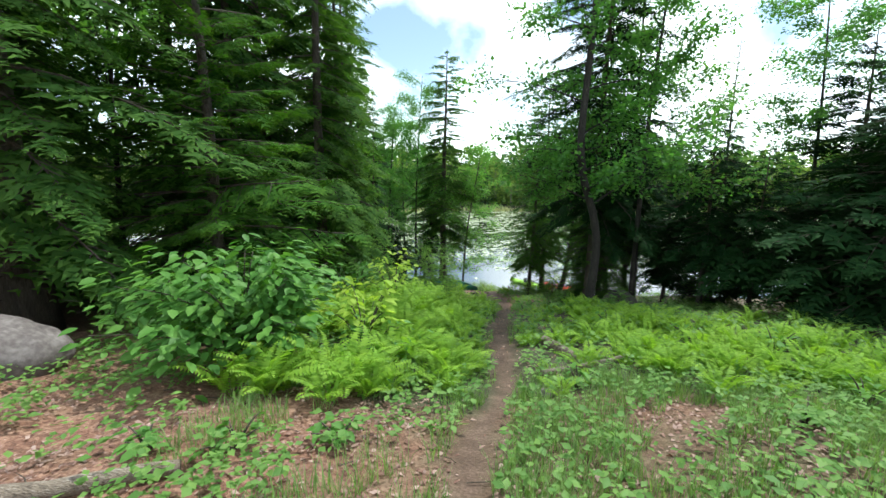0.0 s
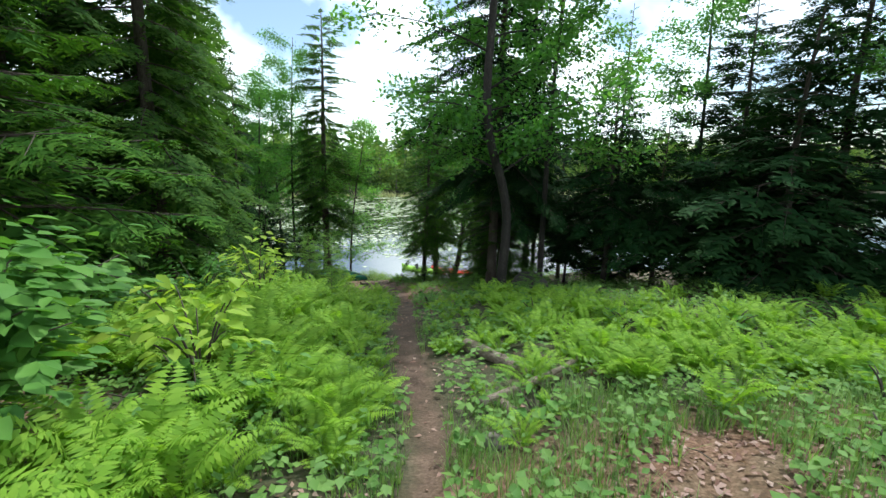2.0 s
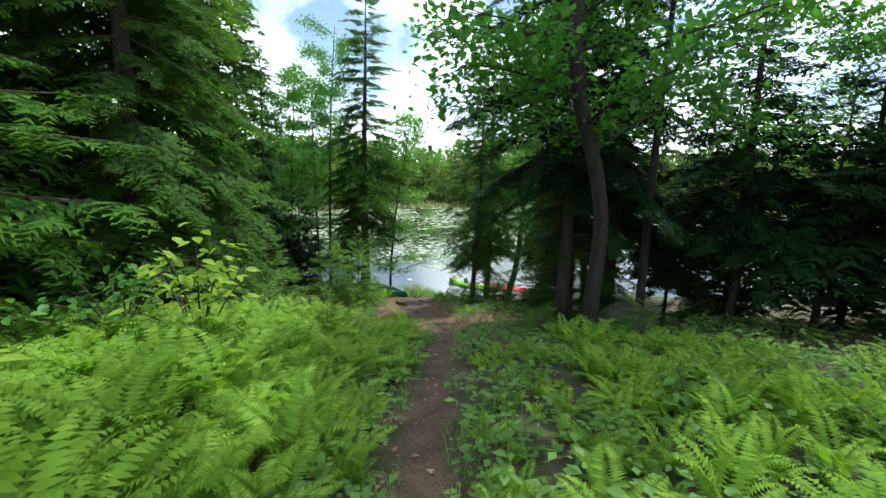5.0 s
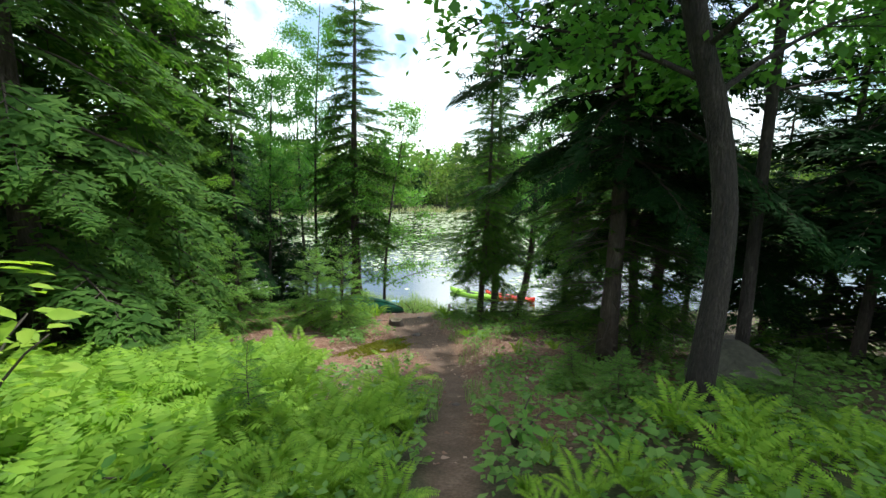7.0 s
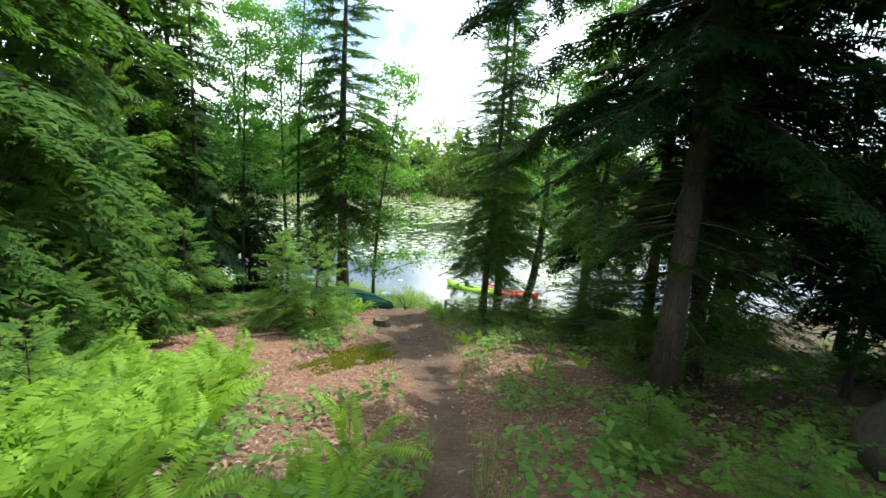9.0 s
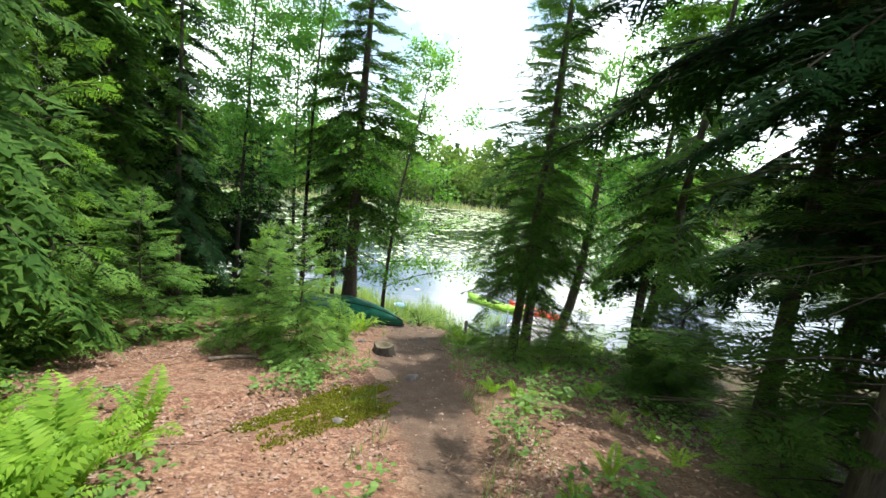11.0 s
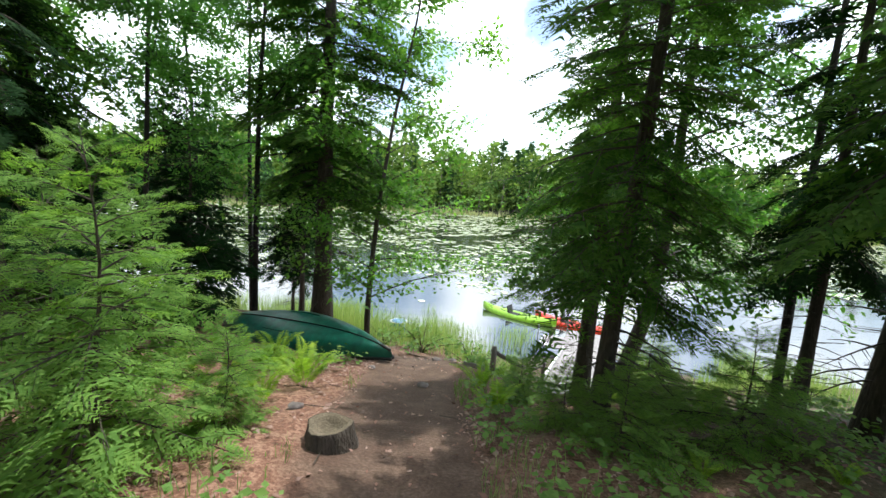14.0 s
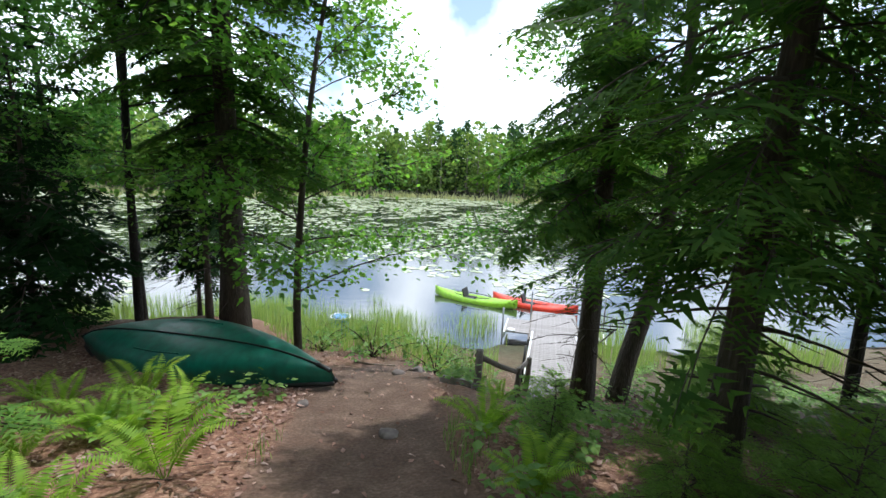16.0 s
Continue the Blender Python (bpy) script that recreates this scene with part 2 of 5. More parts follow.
g_lit = gn.new("ShaderNodeMix"); g_lit.inputs["Factor"].default_value = 0.33
gl.new(g_add.outputs[0], g_lit.inputs["A"]); gl.new(g_cell.outputs["Result"], g_lit.inputs["B"])
r_path = ramp_of(gn, ((0.3, (0.04, 0.023, 0.015)), (0.5, (0.092, 0.055, 0.037)), (0.72, (0.185, 0.122, 0.087))))
r_litter = ramp_of(gn, ((0.25, (0.055, 0.023, 0.014)), (0.48, (0.17, 0.08, 0.05)), (0.66, (0.34, 0.2, 0.138))))
r_green = ramp_of(gn, ((0.3, (0.015, 0.022, 0.008)), (0.5, (0.045, 0.05, 0.02)), (0.72, (0.11, 0.10, 0.055))))
for r in (r_path, r_litter, r_green):
    gl.new((g_lit.outputs["Result"] if r is r_litter else g_add.outputs[0]), r.inputs["Fac"])
g_col = None
for att, r in ((None, r_litter), ("green", r_green), ("path", r_path)):
    if att is None:
        g_col = r.outputs["Color"]
        continue
    at = gn.new("ShaderNodeAttribute"); at.attribute_name = att
    mx = gn.new("ShaderNodeMix"); mx.data_type = "RGBA"
    jit = gn.new("ShaderNodeMath"); jit.operation = "MULTIPLY_ADD"; jit.inputs[1].default_value = 0.9; jit.inputs[2].default_value = -0.45
    gl.new(g_mid.outputs["Fac"], jit.inputs[0])
    sm = gn.new("ShaderNodeMath"); sm.operation = "ADD"; sm.use_clamp = True
    gl.new(at.outputs["Fac"], sm.inputs[0]); gl.new(jit.outputs[0], sm.inputs[1])
    gl.new(sm.outputs[0], mx.inputs["Factor"]); gl.new(g_col, mx.inputs["A"]); gl.new(r.outputs["Color"], mx.inputs["B"])
    g_col = mx.outputs["Result"]
gl.new(g_col, gp.inputs["Base Color"])
gp.inputs["Roughness"].default_value = 0.95
g_bump = gn.new("ShaderNodeBump"); g_bump.inputs["Strength"].default_value, g_bump.inputs["Distance"].default_value = 0.8, 0.03
gl.new(g_lit.outputs["Result"], g_bump.inputs["Height"]); gl.new(g_bump.outputs["Normal"], gp.inputs["Normal"])

M_WATER, an, al, ap = nodes_of("pond_water")
ap.inputs["Base Color"].default_value = (0.022, 0.028, 0.02, 1)
ap.inputs["Roughness"].default_value = 0.1
ap.inputs["IOR"].default_value = 2.5
ap.inputs["Specular IOR Level"].default_value = 1.0
a_co = an.new("ShaderNodeTexCoord"); a_map = an.new("ShaderNodeMapping"); a_map.inputs["Scale"].default_value = (0.7, 2.2, 1)
a_no = an.new("ShaderNodeTexNoise"); a_no.inputs["Scale"].default_value, a_no.inputs["Detail"].default_value = 1.6, 4
a_bp = an.new("ShaderNodeBump"); a_bp.inputs["Strength"].default_value, a_bp.inputs["Distance"].default_value = 0.12, 0.03
al.new(a_co.outputs["Object"], a_map.inputs["Vector"]); al.new(a_map.outputs["Vector"], a_no.inputs["Vector"])
al.new(a_no.outputs["Fac"], a_bp.inputs["Height"]); al.new(a_bp.outputs["Normal"], ap.inputs["Normal"])

# ---- mesh helpers ----
RNG = np.random.default_rng(7)


def tri_mesh(name, V, T, materials, smooth=False, index=None, **attributes):
    """A mesh of triangles from arrays, with float attributes on its vertices."""
    V, T = np.asarray(V, float), np.asarray(T, np.int32)
    me = bpy.data.meshes.new(name)
    me.vertices.add(len(V)); me.vertices.foreach_set("co", V.ravel())
    me.loops.add(len(T) * 3); me.loops.foreach_set("vertex_index", T.ravel())
    me.polygons.add(len(T)); me.polygons.foreach_set("loop_start", np.arange(len(T), dtype=np.int32) * 3)
    if smooth:
        me.polygons.foreach_set("use_smooth", np.ones(len(T), bool))
    for m in (materials if isinstance(materials, (list, tuple)) else [materials]):
        me.materials.append(m)
    if index is not None:
        me.polygons.foreach_set("material_index", np.asarray(index, np.int32))
    for key, values in attributes.items():
        me.attributes.new(key, "FLOAT", "POINT").data.foreach_set("value", np.asarray(values, np.float32))
    me.update(calc_edges=True)
    return me


def joined(pieces):
    """One pair of arrays out of many (V, T) pairs."""
    Vs, Ts, n = [], [], 0
    for V, T in pieces:
        Vs.append(V); Ts.append(np.asarray(T) + n); n += len(V)
    return np.concatenate(Vs), np.concatenate(Ts)


def spread(V, T, R, P):
    """Copies of a template at N places: R (N,3,3) turns and scales, P (N,3) moves."""
    N, k = len(P), len(V)
    W = np.einsum("nij,kj->nki", R, V) + np.asarray(P)[:, None, :]
    F = np.asarray(T)[None] + (np.arange(N) * k)[:, None, None]
    return W.reshape(-1, 3), F.reshape(-1, 3)


def facing(D, U, S):
    """Turns with x along D and z near U, scaled by S."""
    D = D / np.linalg.norm(D, axis=1, keepdims=True)
    Y = np.cross(U, D); Y /= np.linalg.norm(Y, axis=1, keepdims=True) + 1e-9
    Z = np.cross(D, Y)
    return np.stack((D, Y, Z), axis=2) * np.asarray(S).reshape(-1, 1, 1)


def tube(points, radii, sides=6, cap=True):
    P, r = np.asarray(points, float), np.asarray(radii, float)
    tan = np.gradient(P, axis=0)
    tan /= np.linalg.norm(tan, axis=1, keepdims=True)
    ref = np.array((0.31, 0.95, 0.05)) if abs(tan[0, 1]) < 0.8 else np.array((1.0, 0.1, 0.05))
    A = np.cross(tan, ref); A /= np.linalg.norm(A, axis=1, keepdims=True)
    B = np.cross(tan, A)
    ang = np.arange(sides) * 2 * math.pi / sides
    V = (P[:, None] + r[:, None, None] * (A[:, None] * np.cos(ang)[None, :, None] + B[:, None] * np.sin(ang)[None, :, None])).reshape(-1, 3)
    T = []
    for i in range(len(P) - 1):
        for j in range(sides):
            a, b = i * sides + j, i * sides + (j + 1) % sides
            T += [(a, b, b + sides), (a, b + sides, a + sides)]
    if cap:
        V = np.concatenate((V, P[:1], P[-1:]))
        n = len(P) * sides
        for j in range(sides):
            k = (j + 1) % sides
            T += [(n, k, j), (n + 1, n - sides + j, n - sides + k)]
    return V, np.array(T)


def part(name, me, parent, label="", m=None):
    ob = new(name, me)
    ob.parent = parent
    if m is not None:
        ob.matrix_basis = m
    return tagged(ob, label)


def thing(name, me, m, label, category, group="", kind=""):
    ob = new(name, me)
    ob.matrix_basis = m
    return tagged(ob, label, category, group, kind)


def bm_mesh(name, bm, material, smooth=False):
    me = bpy.data.meshes.new(name)
    bm.normal_update()
    bm.to_mesh(me); bm.free()
    me.materials.append(material)
    if smooth:
        me.polygons.foreach_set("use_smooth", np.ones(len(me.polygons), bool))
    return me


def box_mesh(name, size, material, bevel=0.006, centre=(0, 0, 0)):
    bm = bmesh.new()
    bmesh.ops.create_cube(bm, size=1)
    bmesh.ops.scale(bm, vec=size, verts=bm.verts)
    bmesh.ops.translate(bm, vec=centre, verts=bm.verts)
    if bevel:
        bmesh.ops.bevel(bm, geom=bm.edges[:], offset=bevel, segments=1, affect="EDGES")
    return bm_mesh(name, bm, material)


# ---- the lie of the land ----
WATER = -4.72
PROFILE_Y = (-60, -12, -3, 0, 3.3, 4.7, 6, 7.4, 9, 10.3, 11.6, 12.2, 13.7, 15.8, 17, 18.5, 20.5, 21.9, 24, 27, 29, 33, 45)
PROFILE_Z = (6, 3.6, 2.25, 1.8, 1.28, 0.95, 0.84, 0.68, 0.34, 0.0, -0.5, -0.7, -1.05, -1.5, -1.65, -2.0, -2.42, -3.05, -3.7, -4.45, -4.85, -5.6, -6.6)
_ty = np.arange(-62, 60, 0.1)
_tz = np.interp(_ty, PROFILE_Y, PROFILE_Z)
_k = np.exp(-0.5 * (np.arange(-12, 13) / 4.5) ** 2)
_tz = np.convolve(np.pad(_tz, 12, mode="edge"), _k / _k.sum(), mode="valid")
PATH_Y = (-6, 0, 1.5, 3.3, 4.7, 6, 7.4, 9.5, 12, 14, 16.1, 18, 20, 21.9, 23.5)
PATH_X = (0.2, 0.3, 0.45, 0.69, 1.06, 1.12, 1.27, 1.6, 1.95, 1.95, 1.75, 1.72, 1.85, 2.3, 3.3)


def smooth01(v):
    v = np.clip(v, 0, 1)
    return v * v * (3 - 2 * v)


def wobble(x, y, s, seed=0.0):
    return np.sin(x * s * 1.3 + seed) * np.cos(y * s + 1.7 * seed) + 0.5 * np.sin(x * s * 2.9 - y * s * 2.1 + seed * 3)


def path_x(y):
    return np.interp(y, PATH_Y, PATH_X)


def ground_z(x, y):
    x, y = np.asarray(x, float), np.asarray(y, float)
    ys = y + 1.0 * smooth01((x - 5.5) / 6) * smooth01((y - 18) / 4) + 2.0 * smooth01((x - 2.3) / 1.6) * smooth01((y - 18.0) / 2.2)
    bank = np.interp(y, (16, 18.5, 20, 21, 22, 23.3, 24.5, 27, 29.5, 33, 45), (-1.5, -1.95, -2.32, -2.56, -2.78, -2.9, -3.15, -4.2, -4.8, -5.6, -6.6))
    west = smooth01((1.0 - x) / 1.5) * smooth01((y - 17.5) / 2)
    near = np.interp(ys, _ty, _tz) * (1 - west) + bank * west
    d = np.abs(x - path_x(y))
    off = smooth01((d - 0.25) / 0.8)
    near = near + off * (0.05 * wobble(x, y, 1.1) + 0.025 * wobble(x, y, 3.1, 2.0)) + 0.04 * off - 0.03 * (1 - smooth01(d / 0.4))
    far_shore = 86 + 3 * np.sin(x * 0.05) + 22 * smooth01((-x - 25) / 40) + 4 * np.sin(x * 0.13 + 1)
    far = -6.6 + 2.3 * smooth01((y - far_shore + 6) / 8) + 9 * smooth01((y - far_shore) / 120)
    z = np.where(y > 45, far, near)
    side = smooth01((np.abs(x) - 110) / 60)
    return np.where(y > 24, z * (1 - side) + np.maximum(z, -3.5 + 5 * side) * side, z)


def axis_steps(parts):
    out = []
    for a, b, s in parts:
        out.append(np.arange(a, b, s))
    return np.concatenate(out + [np.array([parts[-1][1]])])


GX = axis_steps(((-600, -60, 45), (-60, -12, 4), (-12, -4, 0.5), (-4, 6.5, 0.12), (6.5, 14, 0.5), (14, 60, 4), (60, 600, 45)))
GY = axis_steps(((-80, -8, 6), (-8, -0.5, 0.5), (-0.5, 24, 0.14), (24, 34, 0.5), (34, 70, 6), (70, 120, 2), (120, 1200, 90)))
gx, gy = np.meshgrid(GX, GY)
gz = ground_z(gx, gy)
nx, ny = len(GX), len(GY)
ii = (np.arange(ny - 1)[:, None] * nx + np.arange(nx - 1)[None]).ravel()
GT = np.concatenate((np.stack((ii, ii + 1, ii + nx + 1), 1), np.stack((ii, ii + nx + 1, ii + nx), 1)))


def fern_zone(x, y):
    """Where ferns and herbs cover the floor, 0 to 1."""
    left = smooth01((y - 3.2) / 1.0) * smooth01((11.0 + 2.9 * smooth01((0.5 - x) / 0.9) - y) / 1.2) * smooth01((x + 4.5) / 1.5) * (x < path_x(y))
    right = smooth01((y - 3.5 - 0.08 * (x - 1)) / 1.3) * smooth01((9.8 - 0.9 * smooth01((x - 3.8) / 0.8) - y) / 1.5) * (0.25 * smooth01((9.5 - x) / 2) + 0.75 * smooth01((6.3 - x) / 2.4)) * (x > path_x(y))
    left = left * (1 - smooth01((-1.2 - x) / 0.5) * smooth01((6.4 - y) / 0.6))
    return np.maximum(left, right)


g_path = 1 - smooth01((np.abs(gx - path_x(gy) + 0.05 * wobble(gx, gy, 2.3)) - 0.02 - 0.06 * smooth01((gy - 4) / 3) - 0.42 * smooth01((gy - 12.5) / 3.5)) / 0.2)
g_path *= smooth01((gy + 8) / 3) * smooth01((24 - gy) / 2)
g_green = np.clip(fern_zone(gx, gy) + smooth01((gy - 25) / 3) + 0.35 * smooth01((3.9 - gy) / 0.8) * smooth01(gx / 0.6) + 0.5 * smooth01((gx - 3.2) / 2) + 0.25, 0, 1)
g_green *= 1 - smooth01((gy - 12.2) / 1) * smooth01((20.5 - gy) / 1) * smooth01((1.9 - gx) / 0.6) * smooth01((gx + 5.6) / 1)
g_green *= 1 - 0.9 * smooth01((4.8 - gy) / 0.8) * smooth01((-0.1 - gx) / 0.6) * smooth01((gx + 5.2) / 0.8)
ground = thing("ground", tri_mesh("ground", np.stack((gx, gy, gz), -1).reshape(-1, 3), GT, M_GROUND, True, path=g_path.ravel(), green=g_green.ravel()),
               pose(0, 0, 0), "sloping forest floor of leaf litter with a trodden earth path", "ground", kind="structure")

bm = bmesh.new()
bmesh.ops.create_grid(bm, x_segments=1, y_segments=1, size=1)
bmesh.ops.scale(bm, vec=(260, 70, 1), verts=bm.verts)
water = thing("water", bm_mesh("water", bm, M_WATER), pose(0, 92, WATER), "still pond water mirroring a bright cloudy sky", "water", kind="structure")

# ---- plant templates ----
LEAF_V = np.array(((0, 0, 0), (0.3, 0.26, 0.05), (0.3, -0.26, 0.05), (0.68, 0.22, 0.02), (0.68, -0.22, 0.02), (1, 0, -0.1), (0.5, 0, -0.02)))
LEAF_T = np.array(((0, 6, 1), (0, 2, 6), (1, 6, 3), (2, 4, 6), (3, 6, 5), (4, 5, 6)))
LEAF4_V = np.array(((0, 0, 0), (0.42, 0.3, 0.05), (0.42, -0.3, 0.05), (1, 0, -0.1), (0.46, 0, -0.01)))
LEAF4_T = np.array(((0, 4, 1), (0, 2, 4), (1, 4, 3), (2, 3, 4)))
KITE_V = np.array(((0, 0, 0), (0.45, 0.22, 0.03), (1, 0, -0.04), (0.45, -0.22, 0.03)))
KITE_T = np.array(((0, 2, 1), (0, 3, 2)))


def unit_rows(n, rng):
    v = rng.normal(size=(n, 3))
    return v / np.linalg.norm(v, axis=1, keepdims=True)


def spray(rng, branchlets=16, pairs=6, width=0.42, droop=0.25, twig=0.42, wide=0.17, bends=3):
    """A conifer branch one metre long: a flat spray of feathery side twigs. Returns needles, limb and how near each vertex is to the tip."""
    V, T, tip = [], [], []
    n = 0
    for b in range(branchlets):
        s = 0.1 + 0.9 * (b + rng.random() * 0.6) / branchlets
        side = 1 if b % 2 else -1
        length = width * (0.25 + 0.75 * math.sin(math.pi * min(1, (1.05 - s) * 0.62 + 0.05))) * rng.uniform(0.6, 1.2)
        ang = side * radians(rng.uniform(38, 66)) if b < branchlets - 1 else 0.0
        base = np.array((s, 0, -droop * s * s))
        ax = np.array((math.cos(ang), math.sin(ang), rng.uniform(-0.45, 0.02)))
        sd = np.array((-math.sin(ang), math.cos(ang), 0.0))
        for k in range(pairs):
            u = (k + 0.6) / pairs
            tl = length * (twig * (1 - u) + 0.12) * rng.uniform(0.7, 1.2)
            root = base + ax * length * u - np.array((0, 0, 0.25 * length * u * u))
            for q in (-1, 1):
                d = ax * 0.62 + sd * 0.78 * q
                d = d + np.array((0, 0, rng.uniform(-0.3, 0.12)))
                w = tl * wide
                across = ax * 0.8 - sd * 0.5 * q
                V += [root - across * w, root + across * w, root + d * tl]
                T.append((n, n + 1, n + 2)); n += 3
                e = 0.55 * u * (0.4 + 0.6 * s)
                tip += [e * 0.5, e * 0.5, min(1, e * 1.5)]
    xs = np.linspace(0, 0.97, bends + 1)
    limb = tube(np.stack((xs, 0 * xs, -droop * xs * xs), 1), np.linspace(0.013, 0.002, bends + 1), 3, False)
    return np.array(V), np.array(T), np.array(tip), limb


def bough(rng, sprays, subs=10, droop=0.3):
    """A large branch one metre long, made up of small drooping sprays."""
    Vs, Ts, tips, Ls, n = [], [], [], [], 0
    for k in range(subs):
        s = 0.16 + 0.84 * (k + rng.random() * 0.7) / subs
        side = 1 if k % 2 else -1
        ang = side * radians(rng.uniform(30, 60)) if k < subs - 2 else rng.uniform(-0.2, 0.2)
        L = 0.42 * math.sqrt(9 / subs) * (1.12 - 0.62 * s) * rng.uniform(0.75, 1.2)
        V, T, tp, limb = sprays[rng.integers(len(sprays))]
        R = facing(np.array(((math.cos(ang), math.sin(ang), rng.uniform(-0.4, 0.0)),)), np.array(((rng.uniform(-0.2, 0.2), rng.uniform(-0.2, 0.2), 1.0),)), np.array((L,)))
        P = np.array(((s, 0, -droop * s * s),))
        a, b = spread(V, T, R, P)
        Vs.append(a); Ts.append(b + n); n += len(a); tips.append(tp * (0.55 + 0.45 * s))
        Ls.append(spread(limb[0], limb[1], R, P))
    xs = np.linspace(0, 0.97, 4)
    Ls.append(tube(np.stack((xs, 0 * xs, -droop * xs * xs), 1), (0.013, 0.009, 0.005, 0.002), 3, False))
    return np.concatenate(Vs), np.concatenate(Ts), np.concatenate(tips), joined(Ls)


def conifer(name, label, H, R, base, count, templates, needles, trunk_r, seed, group, up=0.25, down=-0.35, dead=0, taper=0.85, bark=M_BARK, lean=(0, 0)):
    """A conifer on its own root: trunk, limbs, crown of sprays, and bare dead twigs under the crown."""
    rng = np.random.default_rng(seed)
    root = new(name)
    tagged(root, label, "tree", group)
    hs = np.linspace(-0.25, H, 10)
    f = np.clip(hs / H, 0, 1)
    cx, cy = lean[0] * f * H + 0.03 * np.sin(f * 7 + seed), lean[1] * f * H + 0.03 * np.cos(f * 5 + seed)
    radii = trunk_r * (1 - 0.93 * f) + 0.35 * trunk_r * np.exp(-np.clip(hs, 0, 9) * 5)
    part("trunk", tri_mesh("trunk", *tube(np.stack((cx, cy, hs), 1), radii, 9), bark, True), root)
    Vs, Ts, tips, Ls, n = [], [], [], [], 0
    for k in range(count):
        u = (k + rng.random()) / count
        u = u ** 1.15
        h = base + (H * 0.985 - base) * u
        L = (R * (1 - u) ** taper * rng.uniform(0.7, 1.15) + 0.12)
        az = k * 2.39996 + rng.uniform(-0.5, 0.5)
        L *= 0.85 + 0.3 * math.sin(az * 2 + h * 1.3 + seed) * math.sin(h * 2.1 + seed * 2)
        el = down + (up - down) * u + rng.uniform(-0.14, 0.14)
        V, T, tp, limb = templates[rng.integers(len(templates))]
        D = np.array(((math.cos(az) * math.cos(el), math.sin(az) * math.cos(el), math.sin(el)),))
        U = np.array(((rng.uniform(-0.25, 0.25), rng.uniform(-0.25, 0.25), 1.0),))
        Rm = facing(D, U, np.array((L,)))
        P = np.array(((np.interp(h, hs, cx), np.interp(h, hs, cy), h),))
        a, b = spread(V, T, Rm, P)
        Vs.append(a); Ts.append(b + n); n += len(a); tips.append(tp)
        Ls.append(spread(limb[0], limb[1], Rm, P))
    for k in range(dead):
        h = rng.uniform(0.15, 1) * base
        az, L = rng.uniform(0, 6.28), R * rng.uniform(0.25, 0.6)
        x = np.linspace(0, L, 5)
        z = -0.25 * x * x / L + rng.uniform(-0.1, 0.1) * x
        bend = rng.uniform(-0.3, 0.3) * x * x / L
        px, py = np.interp(h, hs, cx), np.interp(h, hs, cy)
        c, s = math.cos(az), math.sin(az)
        Ls.append(tube(np.stack((px + c * x - s * bend, py + s * x + c * bend, h + z), 1), np.linspace(0.012, 0.003, 5), 3, False))
        for q in range(5):
            o = x[2] + (x[4] - x[2]) * rng.random(); t = np.linspace(0, L * 0.3, 3); sg = rng.choice((-1, 1))
            ox, oy = px + c * o, py + s * o
            Ls.append(tube(np.stack((ox + (c * 0.7 - s * 0.7 * sg) * t, oy + (s * 0.7 + c * 0.7 * sg) * t, h - 0.25 * o * o / L - 0.2 * t), 1), (0.005, 0.003, 0.001), 3, False))
    tagged(part("twigwork", tri_mesh("twigwork", *joined(Ls), M_TWIG), root), kind="stuff")
    part("crown", tri_mesh("crown", np.concatenate(Vs), np.concatenate(Ts), needles, tip=np.concatenate(tips)), root)
    return root


